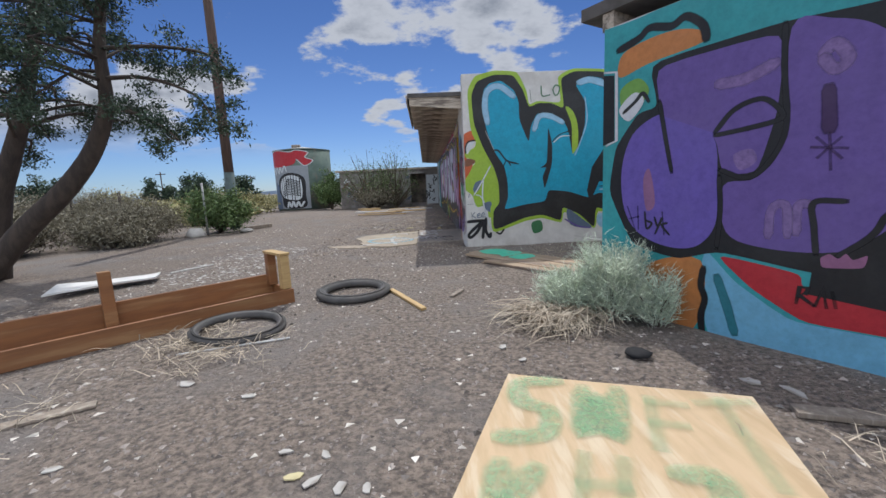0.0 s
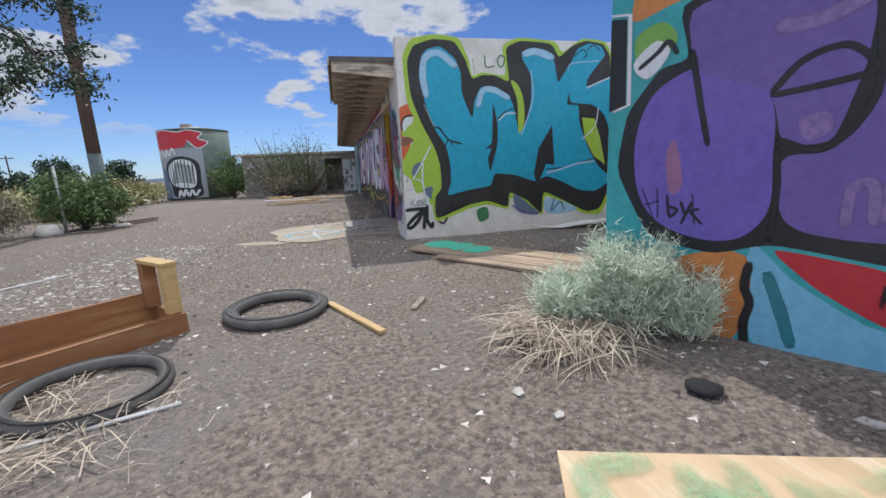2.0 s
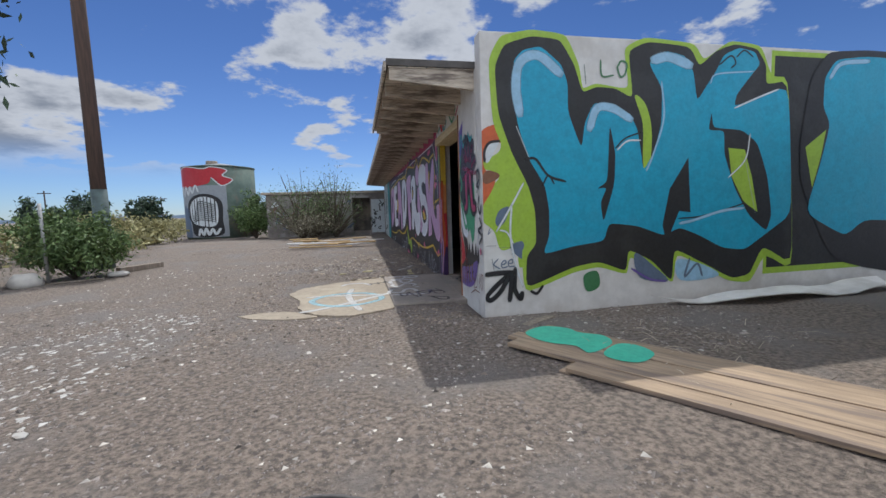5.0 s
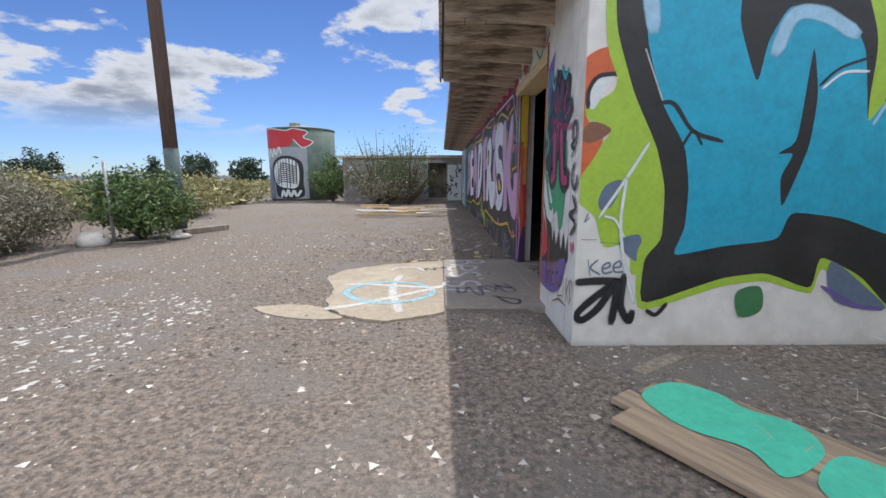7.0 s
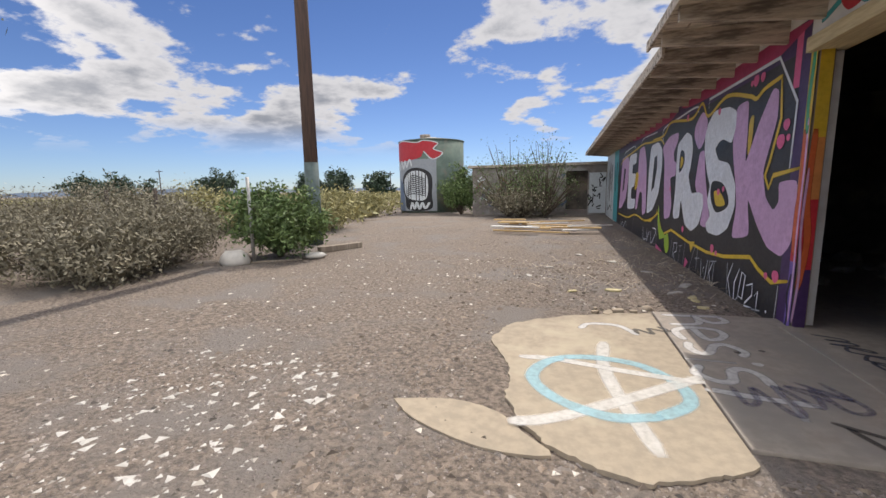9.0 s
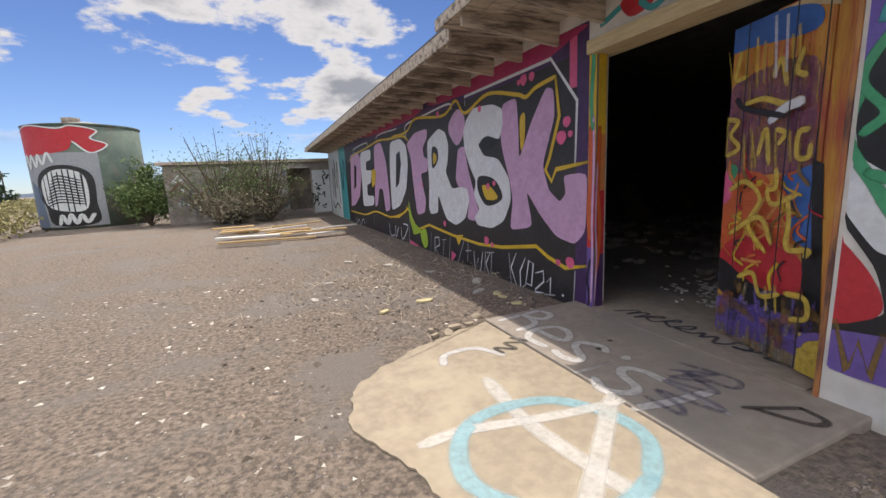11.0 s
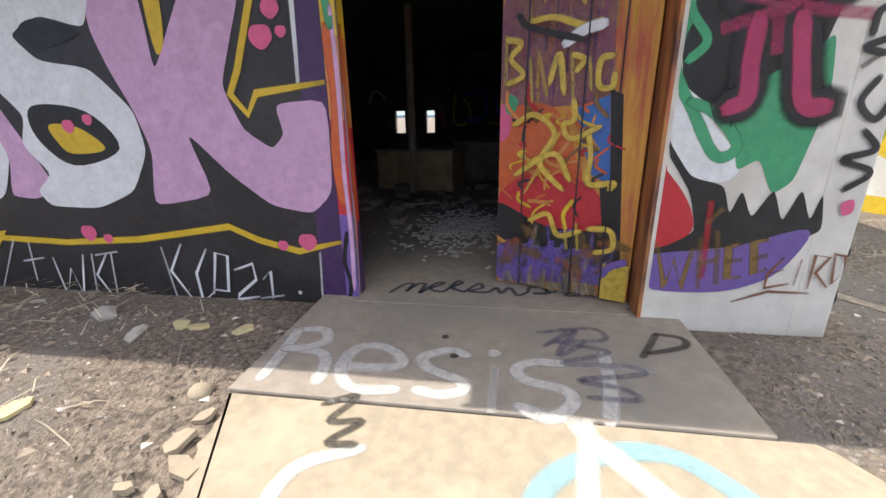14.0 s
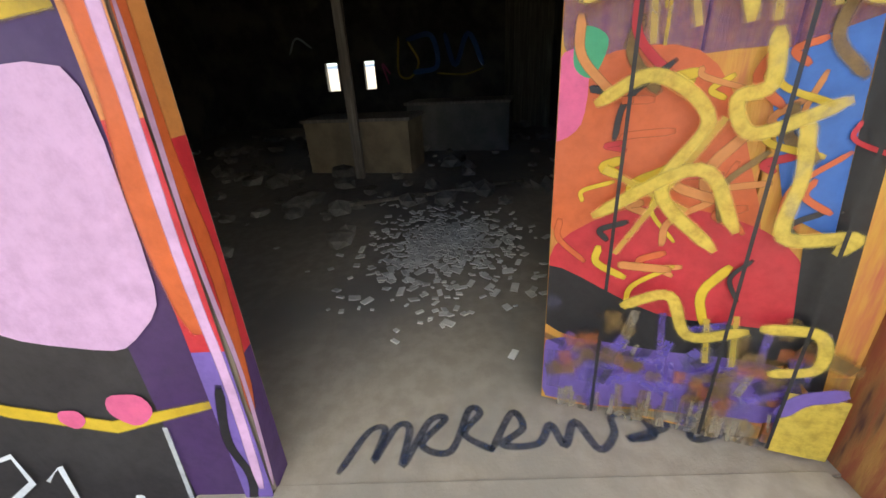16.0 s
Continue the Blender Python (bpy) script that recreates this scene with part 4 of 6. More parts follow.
sprayed([rect("yellow", 2.2, 5.3, 0.1, 0.32), ("S", "yellow", 0, "250,60 330,100 250,140"), ("S", "black", 0, "340,40 520,40 520,170 345,150"), ("S", "white", 0, "380,70 480,60 470,130 390,140"), ("S", "yellow", 0, "400,150 470,190 400,220")],
        lambda u, v, o: tuple(PO + PN * u - PD * o + Vector((0, 0, v))), obj("wall_purple_side"))


rf_rows = [rect("pale", -0.15, 0.56, 0.2, 2.0)]
rw = random.Random(19)
for i in range(16):
    x, z = rw.uniform(-0.1, 0.5), rw.uniform(0.4, 1.85)
    rf_rows.append(("L", "black", 0.05, "%d,%d %d,%d %d,%d" % (100 * x, 100 * z, 100 * x + rw.uniform(-14, 14), 100 * z + rw.uniform(-20, 20), 100 * x + rw.uniform(-14, 14), 100 * z + rw.uniform(-20, 20))))
for i in range(40):
    x, z = rw.uniform(-5.3, -1.3), rw.uniform(0.5, 2.1)
    rf_rows.append(("L", rw.choice(("pale", "slate", "black", "brown")), 0.06, "%d,%d %d,%d %d,%d" % (100 * x, 100 * z, 100 * x + rw.uniform(-30, 30), 100 * z + rw.uniform(-30, 30), 100 * x + rw.uniform(-30, 30), 100 * z + rw.uniform(-20, 20))))
sprayed(rf_rows, lambda u, v, o: (u, 26.0 - o, min(max(v, 0.15), 2.3)), obj("wall_far"), 0.0004)


def slab_level(u):
    return GZ + (0.022 if u < -0.46 else 0.03 if u < 0.595 else 0.035)


sprayed(SLABS, lambda u, v, o: (u, v, slab_level(u) + o * 0.5), obj("door_slab"))

# ---- door and its frame ----
HINGE, LEAFD = Vector((0.66, 8.62, 0)), Vector((0.29, 0.83, 0)).normalized()
LEAFN = Vector((-LEAFD.y, LEAFD.x, 0))
M_LEAF = material("orange_painted_planks", (0.62, 0.33, 0.06), (0.55, 0.22, 0.05), 4, 0.6, 0.4, 30, stretch=(8, 8, 1), c3=(0.45, 0.1, 0.06), scale3=1.6)


def door():
    m = Matrix.Translation(HINGE) @ Matrix.Rotation(math.atan2(LEAFD.y, LEAFD.x), 4, "Z")
    leaf = thing("door_1", m, "open plank door covered in orange and yellow graffiti", "door", kind="structure")
    cuts = [0.0, 0.17, 0.36, 0.545, 0.70, 0.88]
    for i in range(5):
        z0 = 0.165 + 0.01 * (i % 2)
        p = part("plank", box(B(), cuts[i] + 0.003, -0.036, z0, cuts[i + 1] - 0.003, 0.0, 2.33 + 0.02 * (4 - i) * 0.5, 0.005), M_LEAF, leaf)
    for z in (0.5, 1.2, 2.0):
        part("ledge", box(B(), 0.03, -0.062, z, 0.84, -0.0365, z + 0.12, 0.004), M_OLDWOOD, leaf)
    k = B()
    bmesh.ops.create_uvsphere(k, u_segments=14, v_segments=8, radius=0.033)
    bmesh.ops.transform(k, matrix=Matrix.Translation((0.80, 0.028, 1.06)) @ Matrix.Diagonal((1, 0.8, 1, 1)), verts=k.verts)
    part("knob", k, paint_of("pink"), leaf, "pink sprayed door knob")
    for z in (0.86, 0.8):
        part("keyhole", box(B(), 0.80, 0.0, z, 0.815, 0.004, z + 0.02), paint_of("black"), leaf)
    rl = random.Random(3)
    busy = []
    for i in range(46):
        x, z = rl.uniform(0.2, 0.8), rl.uniform(0.75, 1.35)
        dx, dz = rl.uniform(-0.14, 0.14), rl.uniform(-0.2, 0.2)
        busy.append(("L", rl.choice(("orange", "yellow", "orange_red", "ochre", "charcoal", "red")), rl.uniform(0.012, 0.03), "%d,%d %d,%d %d,%d" % (100 * x, 100 * z, 100 * x + 50 * dx + 4, 100 * z + 50 * dz, 100 * (x + dx), 100 * (z + dz))))
    for i in range(34):
        x, z = rl.uniform(0.05, 0.86), rl.uniform(0.2, 0.62)
        busy.append(("L", rl.choice(("ochre", "purple", "wood", "violet", "bluegrey")), rl.uniform(0.02, 0.06), "%d,%d %d,%d" % (100 * x, 100 * z, 100 * x + rl.uniform(-2, 2), 100 * z - rl.uniform(4, 16))))
    for i in range(26):
        x, z = rl.uniform(0.08, 0.86), rl.uniform(1.5, 2.2)
        busy.append(("L", rl.choice(("yellow", "orange", "purple_dark")), 0.014, "%d,%d %d,%d" % (100 * x, 100 * z, 100 * x, 100 * z - rl.uniform(8, 22))))
    seams = [rect("black", c - 0.0035, c + 0.0035, 0.19, 2.33) for c in cuts[1:-1]]
    n = len(LEAF) - 33
    worn = []
    for i in range(60):
        x, z = rl.uniform(0.02, 0.86), rl.uniform(0.30, 0.62)
        worn.append(("L", rl.choice(("violet", "bluegrey", "ochre", "rust", "charcoal")), rl.uniform(0.03, 0.07), "%d,%d %d,%d" % (100 * x, 100 * z, 100 * x + rl.uniform(-9, 9), 100 * z + rl.uniform(-6, 6))))
    for i in range(90):
        x, z = rl.uniform(0.18, 0.86), rl.uniform(0.19, 0.33)
        worn.append(("L", rl.choice(("wood", "wood", "bluegrey", "ochre")), rl.uniform(0.012, 0.03), "%d,%d %d,%d" % (100 * x, 100 * z, 100 * x + rl.uniform(-1, 1), 100 * z - rl.uniform(6, 14))))
    worn += [rect("dullyellow", 0.01, 0.165, 0.18, 0.42), ("L", "purple", 0.05, "4,44 12,40 16,34")]
    sprayed(LEAF[:n] + busy + worn + LEAF[n:] + seams, lambda u, v, o: (min(max(u, 0.006), 0.874), 0.001 + o, min(max(v, 0.18), 2.34)), leaf)
    fr = thing("door_frame", pose(0, 0, 0), "paint-streaked weathered wooden door frame", "door frame", kind="structure")
    part("jamb", box(B(), 0.597, 10.36, GZ, 0.70, 10.438, 2.54, 0.006), M_OLDWOOD, fr)
    part("jamb", box(B(), 0.485, 8.582, GZ, 0.715, 8.606, 2.54, 0.006), material("streaked_jamb_paint", (0.36, 0.10, 0.05), (0.5, 0.26, 0.08), 5, 0.6, 0.3, 30, stretch=(6, 6, 0.8), c3=(0.10, 0.04, 0.04), scale3=2.5), fr)
    sprayed([rect("orange", 0.60, 0.695, 1.1, 2.0), rect("yellow", 0.60, 0.695, 1.75, 2.5), rect("red", 0.60, 0.695, 0.6, 1.25), rect("purple_dark", 0.60, 0.695, 0.13, 0.66), ("L", "orange_red", 0.05, "62,180 61,130 64,90 61,50"), ("L", "lilac", 0.02, "60,150 59,100 61,60 59,20")], lambda u, v, o: (u, 10.36 - o, v), fr)
    # bounce off the sunlit ground is put into the lintel's lighter wood colour
    part("lintel_beam", box(B(), 0.53, 8.582, DOORTOP, 0.80, 10.438, 2.535, 0.008), material("yellowed_lintel_wood", (0.66, 0.55, 0.34), (0.52, 0.42, 0.25), 3, 0.8, 0.4, 20, stretch=(12, 1.5, 12)), fr)
    part("sill", box(B(), 0.50, 8.64, GZ + 0.03, 0.61, 10.36, GZ + 0.042, 0.004), M_CONCG, fr)


door()


# ---- interior ----
def interior():
    M_RUB = material("rubble", (0.30, 0.27, 0.24), (0.18, 0.16, 0.14), 8, 0.95, 0.5, 40)
    M_CHIP = material("plaster_chips", (0.66, 0.64, 0.62), (0.48, 0.46, 0.45), 8, 0.9, 0.2, 40)
    t = thing("post", pose(INNER_POST[0], INNER_POST[1], GZ + 0.035), "slim pale wooden post holding the roof", "post")
    part("shaft", box(B(), -0.05, -0.05, 0, 0.05, 0.05, 2.68, 0.008), M_OLDWOOD, t)
    for x, y, w, h, c in ((5.1, 10.85, 1.35, 0.62, (0.42, 0.32, 0.2)), (6.2, 9.6, 1.5, 0.66, (0.25, 0.23, 0.2))):
        t = thing("counter", pose(x, y, GZ + 0.035, 0, 0, 78), "battered wooden counter standing in the rubble", "counter")
        mt = material("worn_counter", c, tuple(v * 0.7 for v in c), 4, 0.85, 0.3, 25)
        part("body", box(B(), -w / 2, -0.3, 0, w / 2, 0.3, h, 0.01), mt, t)
        part("top", box(B(), -w / 2 - 0.03, -0.33, h, w / 2 + 0.03, 0.33, h + 0.04, 0.008), M_OLDWOOD, t)
    rnd = random.Random(4)
    bm = B()
    for i in range(1000):
        r = abs(rnd.gauss(0, 0.33))
        a = rnd.uniform(0, 6.28)
        x, y = 2.45 + r * math.cos(a) * 1.5, 9.85 + r * math.sin(a) * 1.1
        s = rnd.uniform(0.010, 0.036)
        box(bm, -s, -s * 0.6, 0, s, s * 0.6, 0.008, 0, Matrix.Translation((x, y, GZ + 0.036 + rnd.uniform(0, 0.012))) @ Euler((rnd.uniform(-.3, .3), rnd.uniform(-.3, .3), rnd.uniform(0, 3))).to_matrix().to_4x4())
    tagged(part("plaster_chips", bm, M_CHIP), "scatter of pale plaster chips on the floor", "debris", kind="stuff")
    bm = B()
    for i in range(220):
        x, y = rnd.uniform(1.6, 8.5), rnd.uniform(8.2, 14.5)
        if x < 3.2 and y < 10.6:
            continue
        s = rnd.uniform(0.03, 0.17)
        v = bmesh.ops.create_icosphere(bm, subdivisions=1, radius=s)["verts"]
        for q in v:
            q.co *= rnd.uniform(0.7, 1.15)
        bmesh.ops.transform(bm, matrix=Matrix.Translation((x, y, GZ + 0.03 + s * 0.3)) @ Matrix.Diagonal((1.3, 1, 0.6, 1)), verts=v)
    tagged(part("rubble", bm, M_RUB), "heaps of dark broken masonry indoors", "rubble", kind="stuff")
    t = thing("pole", pose(3.63, 9.87, GZ + 0.05, 0, 0, 110), "thin pale wooden pole on the floor", "pole")
    part("rod", tube(B(), [(-0.9, 0, 0.03), (0.9, 0, 0.05)], [0.018, 0.018], 6), M_OLDWOOD, t)
    # slatted side wall with light between the boards, and wall writing
    t = thing("slat_wall", pose(7.6, 7.95, 0, 0, 0, 25), "row of dark gapped boards letting daylight in", "boards", kind="structure")
    for i in range(9):
        part("slat", box(B(), i * 0.17, -0.01, GZ, i * 0.17 + 0.15, 0.01, 2.6), M_OLDWOOD, t)
    sprayed([("L", "yellow", 0.05, "1080,190 1085,120 1060,110 1040,140 1060,180"), ("L", "blue2", 0.12, "1060,185 1010,190 1000,130 1050,120"), ("L", "blue2", 0.12, "980,190 960,130 930,190 900,130"), ("L", "yellow", 0.04, "1000,115 940,110 900,120"), ("L", "pink", 0.05, "1105,120 1120,140 1110,100"), ("L", "pale", 0.05, "1270,180 1300,200 1320,170")],
            lambda u, v, o: (9.596 - o, u, v), obj("wall_back"))


INNER_POST = (4.57, 10.86)
interior()


# ---- foliage helpers ----
def leaf_mat(name, c1, c2, lo=0.55, span=0.9):
    m = material(name, c1, c2, 3, 0.7, 0)
    bs = m.node_tree.nodes["Principled BSDF"]
    nt = m.node_tree
    g = nt.nodes.new("ShaderNodeNewGeometry")
    hs = nt.nodes.new("ShaderNodeHueSaturation")
    nt.links.new(math_node(nt, "MULTIPLY_ADD", g.outputs["Random Per Island"], span, lo), hs.inputs["Value"])
    col = bs.inputs["Base Color"].links[0].from_socket
    nt.links.new(col, hs.inputs["Color"])
    nt.links.new(hs.outputs[0], bs.inputs["Base Color"])
    return m


def blades(name, rows, mat, parent=None, label="", width=0.01):
    """Thin tapered ribbons: rows of (base, tip, sag, width)."""
    verts, faces = [], []
    for base, tip, sag, w in rows:
        base, tip = Vector(base), Vector(tip)
        d = tip - base
        s = d.cross(Vector((random.uniform(-1, 1), random.uniform(-1, 1), 1))).normalized() * w
        mid = base + d * 0.55 + Vector((0, 0, sag))
        k = len(verts)
        verts += [base - s, base + s, mid + s * 0.8, mid - s * 0.8, tip]
        faces += [(k, k + 1, k + 2, k + 3), (k + 3, k + 2, k + 4)]
    me = bpy.data.meshes.new(name)
    me.from_pydata([tuple(v) for v in verts], [], faces)
    return part(name, me, mat, parent, label)


def leaves(name, centres, mat, parent, size=0.04, count=60, spread=0.18, flat=0.8, seed=1):
    """Clumps of many small pointed leaves."""
    rg = np.random.default_rng(seed)
    n = len(centres) * count
    c = np.repeat(np.array(centres), count, 0) + rg.normal(0, 1, (n, 3)) * np.array((spread, spread, spread * flat))
    a, b = rg.normal(0, 1, (n, 3)), rg.normal(0, 1, (n, 3))
    a /= np.linalg.norm(a, axis=1)[:, None]
    b -= a * (a * b).sum(1)[:, None]
    b /= np.linalg.norm(b, axis=1)[:, None]
    s = size * rg.uniform(0.6, 1.5, (n, 1))
    v = np.stack([c - a * s, c + b * s * 0.35, c + a * s, c - b * s * 0.35], 1).reshape(-1, 3)
    me = bpy.data.meshes.new(name)
    me.from_pydata(v.tolist(), [], [(4 * i, 4 * i + 1, 4 * i + 2, 4 * i + 3) for i in range(n)])
    return part(name, me, mat, parent)


M_BARK = material("dark_bark", (0.085, 0.065, 0.052), (0.05, 0.04, 0.034), 9, 0.95, 0.8, 22, stretch=(1, 1, 0.25), dist=0.02)
M_JUNIPER = leaf_mat("juniper_foliage", (0.05, 0.085, 0.045), (0.035, 0.06, 0.04))
M_GREEN = leaf_mat("shrub_green", (0.13, 0.19, 0.06), (0.09, 0.15, 0.05))
M_GREY = leaf_mat("dry_grey_brush", (0.25, 0.225, 0.16), (0.18, 0.165, 0.115))
M_SAGE = leaf_mat("pale_sage", (0.64, 0.70, 0.56), (0.52, 0.60, 0.47), 0.7, 0.6)
M_STRAW = leaf_mat("straw", (0.50, 0.43, 0.33), (0.38, 0.31, 0.23))
M_TWIG = material("twigs", (0.14, 0.11, 0.085), (0.09, 0.07, 0.055), 12, 0.95, 0.2)
M_YGRASS = leaf_mat("yellow_grass", (0.34, 0.31, 0.14), (0.26, 0.25, 0.12))


def big_tree():
    rnd = random.Random(11)
    t = thing("tree", pose(0, 0, 0), "large dark evergreen tree with a leaning trunk", "tree")
    main = spline([(-7.05, 6.3, 0.0), (-6.25, 6.4, 0.87), (-5.6, 6.4, 1.4), (-5.16, 6.4, 1.85), (-4.88, 6.4, 2.29), (-4.74, 6.4, 2.7), (-4.72, 6.4, 3.4), (-4.6, 6.45, 4.3), (-4.7, 6.5, 5.6)], 5)
    n = len(main)
    bm = tube(B(), main, [0.17 - 0.13 * i / n for i in range(n)], 10)
    second = spline([(-7.0, 6.6, 0.0), (-6.7, 6.6, 1.33), (-6.43, 6.6, 1.92), (-6.05, 6.6, 2.78), (-5.62, 6.6, 4.15), (-5.5, 6.6, 5.4)], 5)
    m = len(second)
    tube(bm, second, [0.17 - 0.12 * i / m for i in range(m)], 9)
    centres = []
    starts = [main[i] for i in range(26, n - 1)] + [second[i] for i in range(12, m - 1)]
    for i in range(60):
        s = rnd.choice(starts)
        a = rnd.uniform(0, 6.28)
        ln = rnd.uniform(0.7, 1.75)
        up = rnd.uniform(-0.30, 0.5)
        e1 = s + Vector((math.cos(a) * ln * 0.5, math.sin(a) * ln * 0.5, up * 0.5 + 0.15))
        e2 = s + Vector((math.cos(a + 0.2) * ln, math.sin(a + 0.2) * ln, up - 0.05))
        if e2.x > -4.7 and e2.y > 6.2:
            continue
        tube(bm, spline([s, e1, e2], 4), [0.028 - 0.0023 * k for k in range(9)], 5)
        for k in range(4):
            c = e1.lerp(e2, rnd.uniform(0.35, 1.15)) + Vector((rnd.gauss(0, 0.14), rnd.gauss(0, 0.14), rnd.gauss(0, 0.12)))
            centres.append(tuple(c))
            tube(bm, [e1.lerp(e2, rnd.random()), c], [0.008, 0.004], 3, False)
    # the drooping limb towards the yard
    for pts in ([(-4.72, 6.4, 3.0), (-3.95, 6.1, 2.9), (-3.2, 5.8, 2.6), (-2.85, 5.55, 2.2)], [(-4.78, 6.4, 2.65), (-4.2, 6.15, 2.45), (-3.7, 5.9, 2.2), (-3.4, 5.7, 2.0)], [(-4.72, 6.4, 3.4), (-3.8, 6.1, 3.3), (-3.0, 5.8, 3.1), (-2.6, 5.5, 2.8)]):
        sp = spline(pts, 5)
        tube(bm, sp, [0.035 - 0.028 * k / len(sp) for k in range(len(sp))], 5)
        for k in range(11):
            p = sp[rnd.randrange(len(sp) // 3, len(sp))]
            c = p + Vector((rnd.gauss(0, 0.2), rnd.gauss(0, 0.2), rnd.gauss(0, 0.17)))
            centres.append(tuple(c))
            tube(bm, [p, c], [0.008, 0.004], 3, False)
    part("trunk", bm, M_BARK, t)
    leaves("crown", centres, M_JUNIPER, t, 0.027, 200, 0.085, 0.8, 3)


big_tree()


def shrub(name, x, y, r, h, mat, label, seed, dens=1.0, size=0.03, twig=26, count=60):
    rnd = random.Random(seed)
    t = thing(name, pose(x, y, GZ - 0.02), label, "shrub")
    bm, cs = B(), []
    for i in range(int(twig * dens)):
        a, q = rnd.uniform(0, 6.28), rnd.random() ** 0.6
        tip = Vector((math.cos(a) * r * q, math.sin(a) * r * q, h * rnd.uniform(0.45, 1.0) * (1.05 - 0.45 * q * q)))
        mid = tip * 0.5 + Vector((rnd.gauss(0, 0.06), rnd.gauss(0, 0.06), 0.08))
        tube(bm, spline([(0, 0, 0), mid, tip], 3), [q * (2.2 if h > 3 else 1.0) for q in (0.018, 0.015, 0.012, 0.010, 0.008, 0.006, 0.004)], 4, False)
        for k in range(4):
            cs.append(tuple(mid.lerp(tip, rnd.uniform(0, 1.1)) + Vector((rnd.gauss(0, 0.1 * r), rnd.gauss(0, 0.1 * r), rnd.gauss(0, 0.06 * h)))))
    part("stem", bm, M_TWIG, t)
    leaves("foliage", cs, mat, t, size, count, 0.11 * r + 0.04, 0.8, seed)
    return t


shrub("shrub", -6.7, 13.1, 0.88, 1.5, M_GREEN, "bright green bushy shrub by the fence", 21, 1.6, 0.045, 30, 80)
shrub("shrub", -8.6, 11.9, 1.3, 1.15, M_GREY, "dry grey-brown brush bush", 22, 1.7, 0.03, 34, 110)
shrub("shrub", -8.0, 10.6, 0.8, 0.75, M_GREY, "dry grey-brown brush bush", 23, 1.5, 0.04, 26, 60)
shrub("shrub", -9.6, 9.6, 1.1, 1.1, M_GREY, "dense olive brush bush", 24, 1.6, 0.045, 30, 70)
shrub("shrub", -11.9, 10.8, 1.5, 1.35, M_GREY, "dense olive brush bush", 25, 1.6, 0.03, 34, 110)
shrub("shrub", -10.2, 13.2, 1.5, 1.3, M_GREY, "dry grey-brown brush bush", 26, 1.6, 0.03, 34, 110)
shrub("shrub", -14.0, 14.2, 1.7, 1.5, M_GREY, "dense olive brush bush", 27, 1.6, 0.03, 34, 110)
shrub("shrub", -12.5, 17.0, 1.6, 1.2, M_YGRASS, "yellow-green dry rabbitbrush bush", 28, 1.4, 0.06, 30, 70)
shrub("shrub", -9.3, 18.0, 1.5, 1.2, M_YGRASS, "yellow-green dry rabbitbrush bush", 29, 1.4, 0.06, 30, 70)
shrub("shrub", -11.5, 24.0, 2.0, 1.2, M_YGRASS, "yellow-green dry rabbitbrush bush", 30, 1.4, 0.07, 30, 70)
shrub("shrub", -16.5, 20.0, 2.2, 1.4, M_GREY, "dry grey-brown brush bush", 31, 1.4, 0.03, 34, 110)
shrub("shrub", -6.2, 26.4, 0.9, 2.3, M_GREEN, "tall green shrub beside the tank", 32, 1.6, 0.06, 30, 60)
shrub("bare_shrub", -3.6, 24.8, 2.0, 3.4, M_GREEN, "nearly bare tall brush before the far wall", 33, 2.4, 0.045, 34, 9)
shrub("bare_shrub", -2.0, 24.4, 1.6, 3.2, M_GREEN, "nearly bare tall brush before the far wall", 34, 2.0, 0.045, 34, 8)
shrub("bare_shrub", -3.0, 24.2, 1.5, 1.5, M_GREY, "low tangled dead brush", 35, 2.2, 0.05, 34, 24)


def far_brush():
    rg = random.Random(5)
    cs = []
    for i in range(900):
        y = rg.uniform(16, 120)
        x = rg.uniform(-140, -9 - (y - 16) * 0.22) if rg.random() < 0.75 else rg.uniform(-9 - y * 0.4, -9.8 - (y > 30) * 0)
        s = rg.uniform(0.2, 0.7)
        for k in range(3):
            cs.append((x + rg.gauss(0, s), y + rg.gauss(0, s), GZ + rg.uniform(0.05, 0.45 + s * 0.5)))
    ob = leaves("far_brush", cs, M_YGRASS, None, 0.16, 26, 0.35, 0.6, 9)
    tagged(ob, "wide stretch of dry yellow-green desert brush", "brush", kind="stuff")
    for i, (x, y, r, h) in enumerate(((-34, 62, 3.2, 5.0), (-29, 66, 2.4, 4.0), (-52, 58, 3.5, 4.5), (-60, 50, 3.5, 4.2), (-75, 55, 4, 4.5), (-44, 70, 2.5, 4.2))):
        t = shrub("far_tree", x, y, r, h, M_JUNIPER, "small dark tree far across the scrub", 50 + i, 1.2, 0.28, 18, 30)
        tagged(t, category="tree", group="far trees")


far_brush()


def mountains():
    vs, fs = [], []
    for i in range(121):
        a = radians(-100 + i * 1.6)
        x, y = 2400 * math.sin(a), 2400 * math.cos(a)
        vs += [(x, y, -5), (x, y, 14 + 26 * abs(noise.noise((i * 0.17, 3, 0))) + 8 * noise.noise((i * 0.6, 8, 0)))]
        if i:
            fs.append((2 * i - 2, 2 * i, 2 * i + 1, 2 * i - 1))
    me = bpy.data.meshes.new("mountains")
    me.from_pydata(vs, [], fs)
    tagged(part("backdrop", me, material("hazy_blue_hills", (0.28, 0.36, 0.48), (0.25, 0.33, 0.45), 0.01, 1.0, 0)), "low blue hills on the horizon", "hills", kind="structure")


mountains()


